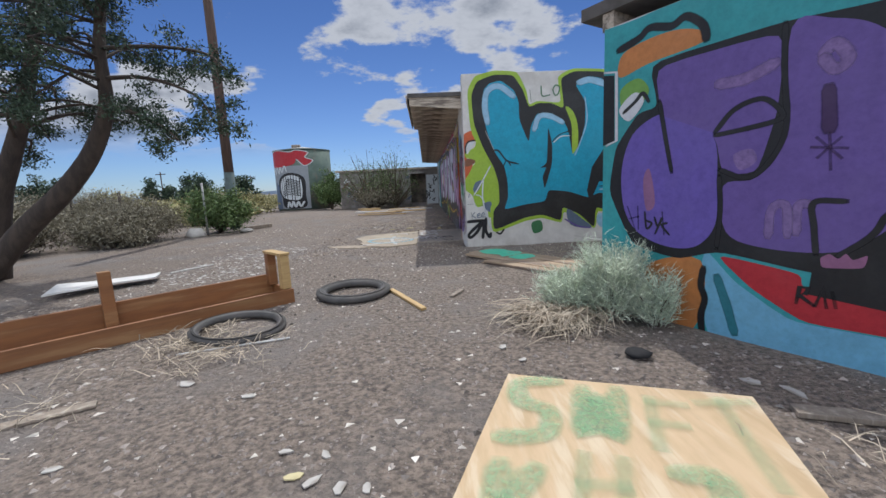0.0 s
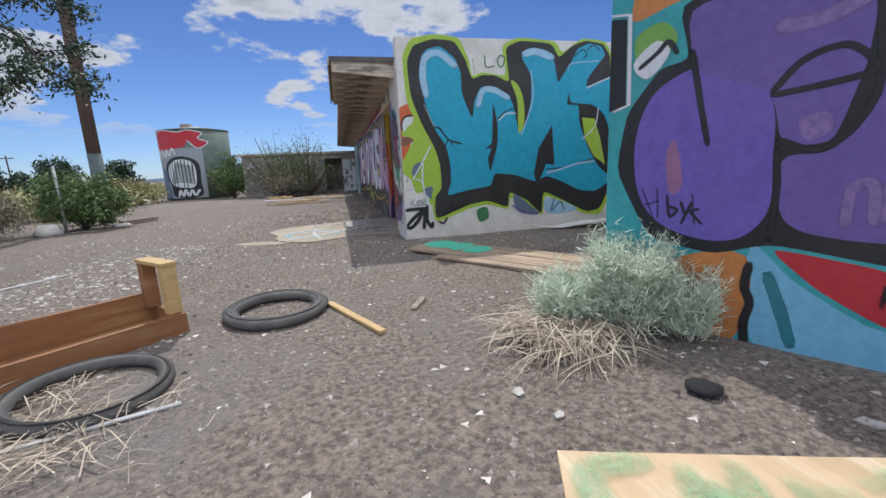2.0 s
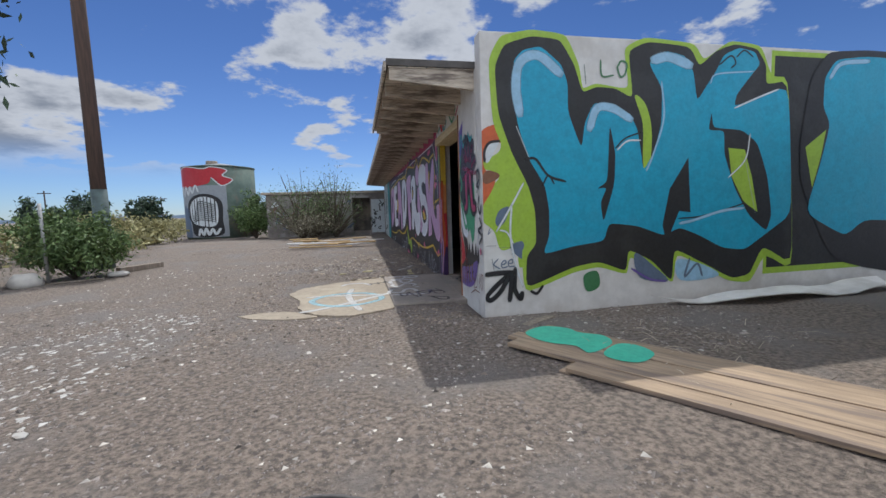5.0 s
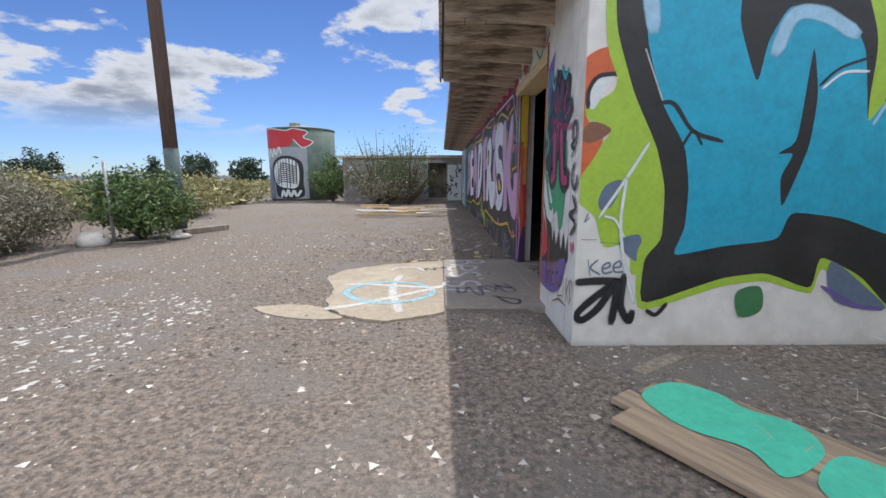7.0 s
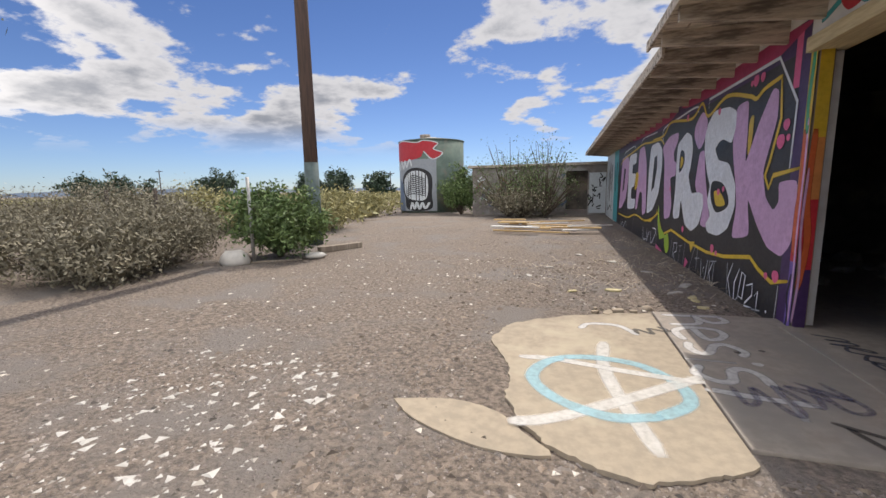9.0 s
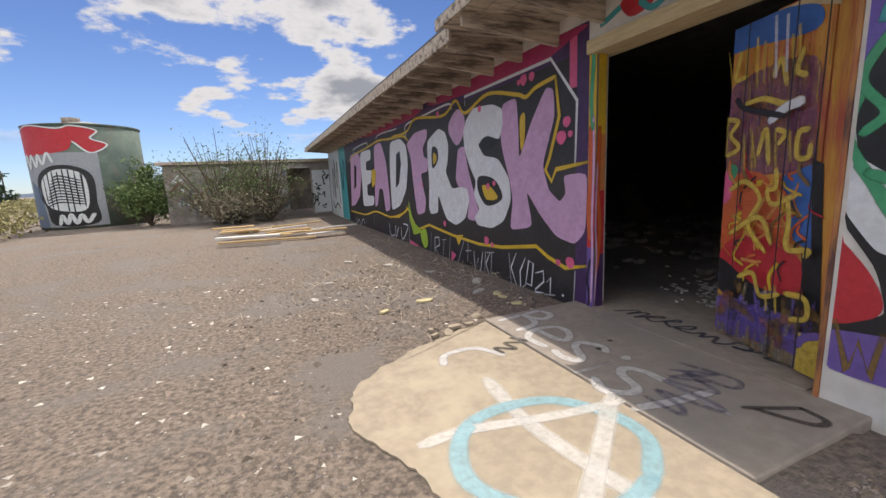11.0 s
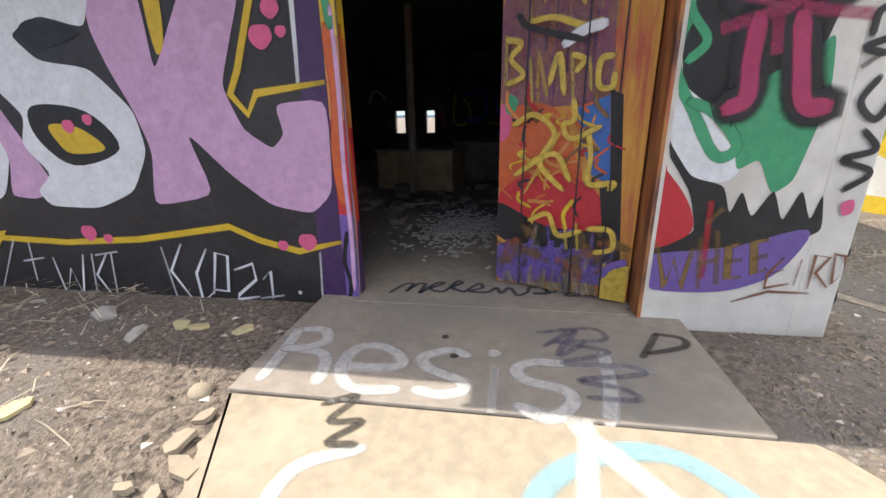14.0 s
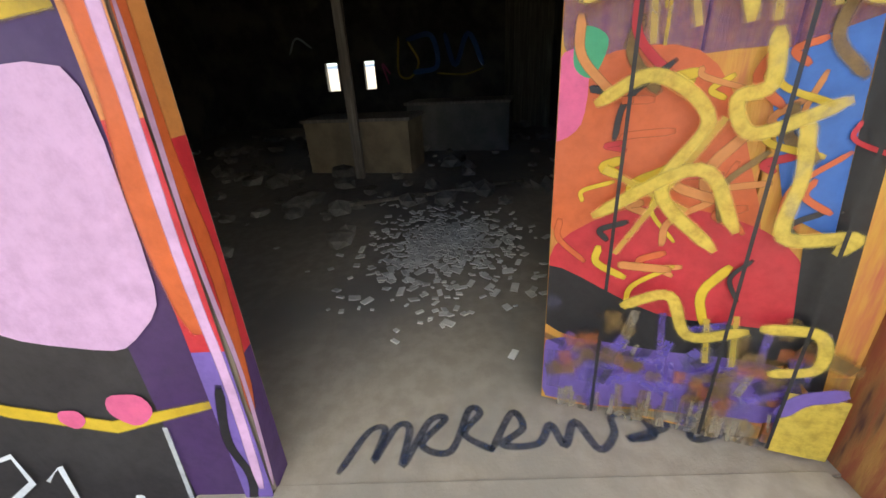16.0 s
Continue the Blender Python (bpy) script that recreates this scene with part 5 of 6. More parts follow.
# ---- yard fixtures ----
def utility_pole():
    t = thing("utility_pole", pose(-7.05, 14.9, GZ - 0.05), "dark brown wooden pole with a dull teal painted foot", "pole")
    part("shaft", tube(B(), [(0, 0, 0), (0, 0, 4), (0.0, 0, 10.5)], [0.17, 0.155, 0.13], 14), material("creosote_pole", (0.10, 0.06, 0.045), (0.06, 0.04, 0.032), 5, 0.85, 0.5, 20, stretch=(6, 6, 0.4)), t)
    part("painted_foot", tube(B(), [(0, 0, 0.02), (0, 0, 2.0)], [0.176, 0.168], 14), material("weathered_pale_paint", (0.10, 0.14, 0.14), (0.075, 0.10, 0.10), 6, 0.8, 0.2), t, "weathered pale painted band")
    for x, y, h in ((-52, 84, 6.5), (-38, 92, 5.5), (-90, 80, 7)):
        q = thing("far_pole", pose(x, y, 0), "distant weathered utility pole", "pole", "far poles")
        part("shaft", tube(B(), [(0, 0, 0), (0, 0, h)], [0.13, 0.1], 6), M_BARK, q)
        part("crossarm", box(B(), -1.0, -0.06, h - 0.5, 1.0, 0.06, h - 0.35), M_BARK, q)
    q = thing("fence_post", pose(-6.72, 12.4, GZ), "thin grey steel fence post", "fence post")
    part("shaft", tube(B(), [(0, 0, -0.02), (0, 0, 1.55)], [0.03, 0.03], 8), material("galvanised", (0.45, 0.45, 0.44), (0.36, 0.36, 0.36), 8, 0.5, 0.1, metal=0.6), q)
    for x, y in ((-9.4, 12.8), (-10.9, 12.9), (-12.6, 11.9)):
        q = thing("fence_post", pose(x, y, GZ), "dark weathered wooden fence post", "fence post")
        part("shaft", tube(B(), [(0, 0, -0.02), (0.02, 0, 1.4)], [0.045, 0.04], 7), M_BARK, q)


utility_pole()


def tank():
    R, H = 1.86, 3.95
    t = thing("water_tank", pose(-8.65, 29.5, GZ), "round steel tank painted with red and white graffiti", "tank")
    mt = material("dull_green_steel", (0.13, 0.18, 0.15), (0.09, 0.13, 0.11), 2.5, 0.75, 0.2, 20, c3=(0.18, 0.16, 0.13), scale3=1.0)
    shell = part("shell", tube(B(), [(0, 0, 0), (0, 0, H)], [R, R], 48), mt, t)
    bm = tube(B(), [(0, 0, H + 0.002), (0, 0, H + 0.28)], [R + 0.05, 0.25], 48)
    part("lid", bm, material("pale_tank_lid", (0.42, 0.42, 0.4), (0.34, 0.34, 0.32), 3, 0.7, 0.1), t, "pale conical lid")
    part("hatch", tube(B(), [(-0.3, -0.2, H + 0.2), (-0.3, -0.2, H + 0.42)], [0.3, 0.3], 12), M_OLDWOOD, t)
    part("rim", tube(B(), [(0, 0, H - 0.05), (0, 0, H + 0.02)], [R + 0.03, R + 0.03], 48), mt, t)
    rows = []
    for i in range(9):
        rows.append(rect("tankgrey", -1.75 + i * 0.22, -1.75 + (i + 1) * 0.22, 0.1, 2.9))
    rows += [("F", "red", 0, "-175,290 -176,380 -120,390 -50,375 -20,385 30,370 15,340 45,320 10,290 -20,330 -35,300 -90,285"), ("S", "slate", 0, "-170,80 -150,190 -120,160 -110,10 -170,10"),
             ("F", "black", 0, "-125,130 -120,200 -80,240 -30,240 5,200 5,100 0,20 -95,20 -110,90"), ("F", "pale", 0, "-112,135 -108,190 -75,225 -35,225 -10,190 -15,80 -60,70 -100,90")]
    for k in range(10):
        rows.append(("L", "black", 0.05, "%d,%d %d,%d %d,%d" % (-105 + 3 * k, 90 + 12 * k, -70 + k, 105 + 11 * k, -20, 95 + 10 * k)))
    rows += [("L", "pale", 0.1, "-80,20 -72,55 -62,22 -52,58 -42,22 -30,55 -20,25 -5,55"), ("L", "pale", 0.08, "-165,285 -160,240 -150,288 -140,235 -128,285 -115,240 -105,285 -95,250 -80,290 -70,255"), ("L", "pale", 0.05, "-178,375 -120,392 -50,378 -20,388 28,372 14,342 46,320 10,288 -22,330")]

    def place(u, v, o):
        a = u * 1.5 / R - 0.05
        w = 0.30                                    # the tank's painted side turns to the yard
        ca, sa = math.sin(a + w), -math.cos(a + w)
        return ((R + 0.012 + o) * ca, (R + 0.012 + o) * sa, v)
    sprayed(rows, lambda u, v, o: (u, v, o), shell, 0.001, place)


tank()


# ---- yard clutter ----
M_BOXWOOD = material("stained_red_brown_wood", (0.27, 0.12, 0.045), (0.20, 0.085, 0.035), 2, 0.6, 0.3, 18, stretch=(1.2, 10, 10), c3=(0.33, 0.18, 0.08), scale3=1.0)
M_FRESH = material("raw_pine", (0.55, 0.38, 0.17), (0.45, 0.30, 0.13), 2.5, 0.7, 0.3, 20, stretch=(1.5, 10, 10))
M_RUBBER = material("old_tyre_rubber", (0.095, 0.092, 0.09), (0.06, 0.058, 0.057), 10, 0.75, 0.35, 60, c3=(0.11, 0.10, 0.095), scale3=2.5)
M_PLY = material("sun_bleached_plywood", (0.60, 0.44, 0.27), (0.50, 0.36, 0.21), 2.2, 0.8, 0.25, 30, stretch=(6, 1, 6), c3=(0.64, 0.52, 0.36), scale3=2.0)


def wooden_frame():
    ang = math.degrees(math.atan2(2.55 - 4.2, -3.3 + 1.53))
    t = thing("wooden_box_frame", pose(-1.66, 4.30, GZ, 0, 0, ang), "long red-brown wooden box frame lying on the dirt", "wooden frame")
    L = 2.9
    # v grows to the far side of the box (local -y)
    part("side_board", box(B(), 0, -0.04, 0, L, 0.0, 0.15, 0.004), M_BOXWOOD, t)
    part("side_board", box(B(), 0.02, -0.50, 0.0, L, -0.46, 0.26, 0.004), M_BOXWOOD, t)
    part("bottom_board", box(B(), 0.02, -0.455, 0.02, L, -0.22, 0.05, 0.004), M_BOXWOOD, t)
    part("rail", box(B(), 0.05, -0.13, 0.05, L, -0.06, 0.09, 0.004), M_FRESH, t)
    part("end_board", box(B(), 0.0, -0.458, 0.0, 0.035, -0.042, 0.15, 0.004), M_BOXWOOD, t)
    part("end_post", box(B(), 0.0, -0.13, 0.152, 0.09, -0.045, 0.50, 0.005), M_FRESH, t)
    part("end_post", box(B(), 0.0, -0.458, 0.152, 0.09, -0.375, 0.50, 0.005), M_BOXWOOD, t)
    part("end_cap", box(B(), -0.01, -0.465, 0.502, 0.10, -0.04, 0.53, 0.005), M_FRESH, t)
    part("middle_post", box(B(), 1.42, -0.455, 0.052, 1.51, -0.37, 0.55, 0.005), M_BOXWOOD, t)


wooden_frame()


def tyre(x, y, ro, ri, h, rz, label, tilt=2.0):
    t = thing("tyre", pose(x, y, GZ + 0.0, tilt, tilt * 0.5, rz), label, "tyre", "old tyres")
    prof = [(ri, 0.02), (ri - 0.006, h * 0.55), (ri + 0.02, h * 0.86), (ri + (ro - ri) * 0.45, h), (ro - 0.04, h * 0.9), (ro, h * 0.68), (ro, h * 0.3), (ro - 0.04, 0.0), (ri + 0.03, 0.0)]
    bm, seg, rings = B(), 56, []
    for k in range(seg):
        a = k * 2 * math.pi / seg
        wob = 1 + 0.012 * math.sin(3 * a) + 0.008 * noise.noise((math.cos(a) * 2, math.sin(a) * 2, ro))
        rings.append([bm.verts.new((r * wob * math.cos(a), r * wob * math.sin(a), z + (0.004 if k % 2 and i in (4, 5) else 0))) for i, (r, z) in enumerate(prof)])
    m = len(prof)
    for k in range(seg):
        r0, r1 = rings[k], rings[(k + 1) % seg]
        for i in range(m):
            f = bm.faces.new((r0[i], r1[i], r1[(i + 1) % m], r0[(i + 1) % m]))
            f.smooth = True
    bmesh.ops.recalc_face_normals(bm, faces=bm.faces)
    carcass = part("carcass", bm, M_RUBBER, t)
    bm = B()
    for r in (ri + 0.045, ri + (ro - ri) * 0.6):
        pts = [Vector((r * math.cos(a), r * math.sin(a), h * 0.955 if r < ri + 0.06 else h * 0.985)) for a in np.linspace(0, 2 * math.pi, 49)]
        tube(bm, pts, [0.007] * 49, 5, False)
    part("sidewall_ridge", bm, M_RUBBER, carcass)


tyre(-1.08, 4.50, 0.40, 0.285, 0.085, 0, "worn black truck tyre lying on gravel", 1.5)
tyre(-1.86, 3.45, 0.375, 0.30, 0.075, 40, "worn black truck tyre beside the wooden frame", 3.0)


def plank_thing(name, x0, y0, x1, y1, w, h, mat, label, cat="plank", z=0.0, tilt=0.0):
    d = Vector((x1 - x0, y1 - y0, 0))
    t = thing(name, pose((x0 + x1) / 2, (y0 + y1) / 2, GZ + z, tilt, 0, math.degrees(math.atan2(d.y, d.x))), label, cat)
    part("board", box(B(), -d.length / 2, -w / 2, 0.003, d.length / 2, w / 2, h, min(0.005, h * 0.3)), mat, t)
    return t


plank_thing("wood_stick", -0.67, 4.55, -0.30, 3.74, 0.055, 0.03, M_FRESH, "narrow raw pine stick on the gravel")
plank_thing("wood_offcut", 0.11, 4.38, -0.02, 4.13, 0.05, 0.025, M_OLDWOOD, "short broken pine offcut on the dirt")
plank_thing("metal_strip", -2.11, 2.98, -1.36, 3.2, 0.03, 0.015, material("bare_metal", (0.5, 0.5, 0.5), (0.4, 0.4, 0.4), 5, 0.5, 0.1), "thin pale strip by the tyre")


def sheet(name, corners, th, mat, label, cat, z=0.006, bend=0.02, seed=0):
    """A thin warped sheet over four corners."""
    n = 12
    a, b, c, d = [Vector((*p, 0)) for p in corners]
    bm = B()
    ox, oy = sum(p[0] for p in corners) / 4, sum(p[1] for p in corners) / 4
    rows = [[], []]
    for s in (0, 1):
        for i in range(n + 1):
            for j in range(n + 1):
                u, v = i / n, j / n
                p = a.lerp(b, u).lerp(d.lerp(c, u), v)
                p += Vector((noise.noise((v * 5, seed, 1)), noise.noise((u * 5, seed, 2)), 0)) * 0.012
                hz = bend * (0.5 + noise.noise((p.x * 1.5, p.y * 1.5, seed)))
                rows[s].append(bm.verts.new((p.x - ox, p.y - oy, max(hz, 0.0) + s * th)))
    w = n + 1
    for i in range(n):
        for j in range(n):
            q = (i * w + j, (i + 1) * w + j, (i + 1) * w + j + 1, i * w + j + 1)
            for s in (0, 1):
                bm.faces.new([rows[s][k] for k in (q if s else q[::-1])])
    rim = [i * w for i in range(n)] + [n * w + j for j in range(n)] + [i * w + n for i in range(n, 0, -1)] + [j for j in range(n, 0, -1)]
    for k in range(len(rim)):
        p, q = rim[k], rim[(k + 1) % len(rim)]
        bm.faces.new((rows[0][p], rows[0][q], rows[1][q], rows[1][p]))
    bmesh.ops.recalc_face_normals(bm, faces=bm.faces)
    t = thing(name, pose(ox, oy, GZ + z), label, cat)
    t["face"] = part("panel", bm, mat, t).name
    return t


ply = sheet("plywood_sheet", [(0.20, 2.30), (1.34, 1.89), (0.64, 0.15), (-0.52, 0.58)], 0.018, M_PLY, "bleached plywood sheet with faded green writing", "plywood", 0.012, 0.012, 2)
PLYX, PLYY = (0.20 + 1.34 + 0.64 - 0.52) / 4, (2.30 + 1.89 + 0.15 + 0.58) / 4
fade = thin_paint(paint_mat("faded_green_spray", (0.30, 0.50, 0.28), 0.8), 0.8, 0.6)


def ply_letters():
    """Faded letters across the sheet, read from its far edge."""
    a, ux, uy = Vector((0.20, 2.30, 0)), Vector((1.14, -0.41, 0)), Vector((-0.72, -1.72, 0))
    strokes = [[(0.24, 0.03), (0.08, 0.06), (0.10, 0.16), (0.22, 0.20), (0.22, 0.30), (0.06, 0.34)], [(0.10, 0.42), (0.14, 0.56), (0.22, 0.42)], [(0.08, 0.62), (0.22, 0.62)], [(0.08, 0.62), (0.10, 0.78), (0.22, 0.78)],
               [(0.34, 0.05), (0.36, 0.28), (0.40, 0.10), (0.46, 0.28), (0.48, 0.04)], [(0.36, 0.36), (0.36, 0.55)], [(0.36, 0.45), (0.48, 0.44)], [(0.48, 0.36), (0.48, 0.55)], [(0.36, 0.62), (0.48, 0.64), (0.48, 0.78), (0.36, 0.8)],
               [(0.60, 0.08), (0.60, 0.3)], [(0.60, 0.10), (0.72, 0.10)], [(0.60, 0.2), (0.70, 0.2)], [(0.62, 0.38), (0.74, 0.38), (0.72, 0.5), (0.62, 0.52), (0.62, 0.66)], [(0.86, 0.05), (0.90, 0.38)], [(0.78, 0.08), (0.96, 0.05)], [(0.84, 0.5), (0.92, 0.7)]]
    for i, st in enumerate(strokes):
        bm = B()
        ribbon(bm, spline([a + ux * u + uy * v for u, v in st], 6), 0.075, lambda x, y, o: (x - PLYX, y - PLYY, o), 0.0335 + 0.0003 * i, "L", i, 2.1)
        part("green_paint", bm, fade, obj(ply["face"]))


ply_letters()
sheet("discarded_panel", [(-4.78, 4.90), (-4.01, 5.75), (-4.16, 6.1), (-5.01, 5.4)], 0.02, M_STUCCO, "dirty white panel lying on the dirt", "panel", 0.05, 0.05, 3)
sheet("cloth_sheet", [(2.44, 7.38), (3.74, 7.05), (5.74, 7.1), (6.04, 7.5)], 0.012, M_STUCCO, "crumpled pale sheet with scrawls by the wall", "sheet", 0.02, 0.10, 4)


def plank_deck():
    d, w = Vector((0.56, -0.83, 0)).normalized(), Vector((0.83, 0.56, 0)).normalized()
    o = Vector((0.14, 6.50, 0))
    ang = math.degrees(math.atan2(d.y, d.x))
    t = thing("plank_deck", pose(o.x, o.y, GZ, 0, 0, ang), "weathered planks nailed side by side, one end sprayed mint green", "planks")
    lens = ((0.75, 3.6), (0.12, 3.7), (0.0, 3.65), (0.05, 3.7), (0.1, 3.6))
    mats = material("sun_bleached_planks", (0.46, 0.34, 0.23), (0.34, 0.25, 0.17), 2, 0.85, 0.5, 18, stretch=(1.0, 12, 12), c3=(0.25, 0.19, 0.15), scale3=1.0, rnd=0.12)
    for i, (a0, a1) in enumerate(lens):
        pl = part("plank", box(B(), a0, 0.0 + i * 0.178, 0.012 + 0.006 * (i % 2), a1, 0.17 + i * 0.178, 0.045 + 0.006 * (i % 2), 0.005), mats, t)
    for u in (0.7, 2.0, 3.3):
        part("batten", box(B(), u, 0.0, 0.0, u + 0.08, 0.88, 0.0115), mats, t)
    sprayed([("F", "mint", 0, "8,52 24,42 40,40 60,46 76,38 80,70 66,86 46,82 30,87 10,78"), ("F", "mint", 0, "84,44 96,36 112,42 114,66 98,78 84,72")], lambda u, v, z: (u, v, 0.0485 + z), t)


plank_deck()


def stone(name, x, y, s, mat, label, cat="rock", seed=0, squash=0.65):
    rnd = random.Random(seed)
    bm = B()
    bmesh.ops.create_icosphere(bm, subdivisions=2, radius=s)
    for v in bm.verts:
        v.co *= 1 + 0.22 * noise.noise(v.co * (1.6 / s) + Vector((seed * 3.1, 0, 0)))
        v.co.z = max(v.co.z * squash, -s * 0.3)
    for f in bm.faces:
        f.smooth = True
    t = thing(name, pose(x, y, GZ + s * 0.25, 0, 0, rnd.uniform(0, 360)), label, cat)
    part("body", bm, mat, t)


M_WROCK = material("white_rock", (0.62, 0.60, 0.56), (0.5, 0.48, 0.45), 4, 0.9, 0.3, 30)
stone("boulder", -6.95, 12.2, 0.27, M_WROCK, "rounded white boulder by the fence", "boulder", 3, 0.8)
stone("white_bag", -5.9, 13.1, 0.2, M_WROCK, "crumpled white bag under the shrub", "bag", 5, 0.35)
stone("yellow_stone", -0.47, 10.74, 0.055, M_CONC, "smooth tan stone by the slab", "stone", 6)
stone("black_rag", 1.08, 2.50, 0.085, material("black_cloth", (0.012, 0.012, 0.014)), "small black rag on the dirt", "rag", 7, 0.3)
plank_thing("log", -6.2, 13.7, -5.7, 14.6, 0.14, 0.12, M_OLDWOOD, "weathered beam end by the shrub", "log")
plank_thing("wood_strip", -6.9, 12.3, -6.0, 12.8, 0.06, 0.03, M_OLDWOOD, "thin weathered strip on the dirt")
plank_thing("wood_strip", -4.21, 6.4, -3.86, 7.0, 0.025, 0.02, M_STUCCO, "thin pale stick on the dirt")
rl = random.Random(8)
for i in range(16):
    x, y, a = rl.uniform(-3.2, -0.5), rl.uniform(17.6, 20.5), rl.uniform(-0.5, 0.5)
    ln = rl.uniform(0.4, 1.1)
    plank_thing("lumber", x - ln * math.cos(a), y - ln * math.sin(a), x + ln * math.cos(a), y + ln * math.sin(a), rl.uniform(0.07, 0.2), 0.04, M_FRESH if i % 3 else M_STUCCO, "loose pale board in a lumber heap", "board", 0.03 + 0.05 * (i % 4))["group"] = "lumber heap"
M_FOAM = material("cream_foam", (0.62, 0.55, 0.32), (0.50, 0.43, 0.24), 6, 0.85, 0.2, 40)
M_DUST = material("dusty_white_scrap", (0.50, 0.48, 0.45), (0.36, 0.34, 0.31), 7, 0.9, 0.3, 40, c3=(0.30, 0.26, 0.22), scale3=5)


def scrap(name, x, y, s, turn, th, mat, label, cat, group, seed):
    """A flat broken piece with an uneven outline."""
    rq = random.Random(seed)
    n = rq.choice((5, 6, 7))
    ring = [(math.cos(k * 6.283 / n + rq.uniform(-0.3, 0.3)) * s * rq.uniform(0.7, 1.2), math.sin(k * 6.283 / n) * s * 0.6 * rq.uniform(0.7, 1.2)) for k in range(n)]
    bm = prism(B(), ring, 0.0, th)
    for v in bm.verts:
        v.co.z += 0.12 * s * noise.noise((v.co.x * 9, v.co.y * 9, seed))
    t = thing(name, pose(x, y, bumpy(x, y) + 0.004, rq.uniform(-5, 5), rq.uniform(-5, 5), turn), label, cat, group)
    part("body", bm, mat, t)


for i, (x, y, s) in enumerate(((0.10, 11.32, 0.075), (0.09, 11.19, 0.07), (0.09, 10.89, 0.075), (-0.71, 11.46, 0.085), (-1.18, 11.35, 0.07))):
    scrap("foam_shard", x, y, s, 60 + 37 * i, 0.018, M_FOAM, "torn cream foam shard on the dirt", "shard", "foam shards", 10 + i)
for i, (x, y, s) in enumerate(((-0.03, 11.51, 0.09), (0.19, 11.94, 0.13), (-1.77, 12.19, 0.09), (-0.1, 12.8, 0.1), (-1.5, 12.9, 0.07), (-0.5, 13.6, 0.12), (0.3, 12.6, 0.07), (-1.0, 14.2, 0.09))):
    scrap("tile_shard", x, y, s, 15 + 41 * i, 0.012, M_DUST, "broken pale tile shard on the dirt", "shard", "tile shards", 30 + i)
for i, (x, y, s) in enumerate(((-0.77, 10.60, 0.07), (-0.87, 10.50, 0.085), (-0.62, 10.60, 0.05), (-1.0, 10.50, 0.045), (-0.98, 10.62, 0.04))):
    scrap("concrete_chunk", x, y, s, 70 * i, 0.025, M_CONC, "broken sandy concrete chunk beside the apron", "chunk", "concrete chunks", 50 + i)


for i, (x, y, s) in enumerate(((-0.91, 1.74, 0.035), (-0.82, 1.58, 0.045), (-0.74, 1.54, 0.045), (-0.62, 1.49, 0.035), (-0.51, 1.48, 0.03), (-0.72, 1.70, 0.03), (-1.76, 2.5, 0.06), (-1.3, 2.3, 0.045), (-1.91, 1.74, 0.04), (0.34, 2.53, 0.04), (0.25, 2.76, 0.05), (1.62, 1.96, 0.06), (1.5, 2.1, 0.05), (-2.76, 5.9, 0.06))):
    scrap("paper_scrap", x, y, s, 25 * i, 0.006, M_FOAM if i == 1 else M_DUST, "small pale scrap on the dirt", "scrap", "pale scraps", 80 + i)
plank_thing("wood_splinter", -2.5, 2.1, -2.15, 2.3, 0.08, 0.02, M_OLDWOOD, "grey weathered wood splinter on the dirt", "splinter")
plank_thing("wood_splinter", 1.45, 1.78, 1.95, 1.6, 0.09, 0.03, M_OLDWOOD, "grey weathered wood splinter on the dirt", "splinter")
plank_thing("wood_splinter", 0.75, 7.05, 1.15, 7.3, 0.10, 0.02, M_OLDWOOD, "broken grey board end near the wall", "splinter")
sheet("turquoise_scrap", [(0.56, 3.02), (0.62, 3.0), (0.66, 3.12), (0.61, 3.14)], 0.01, paint_of("teal"), "turquoise plastic scrap in the straw", "scrap", 0.02, 0.02, 60)


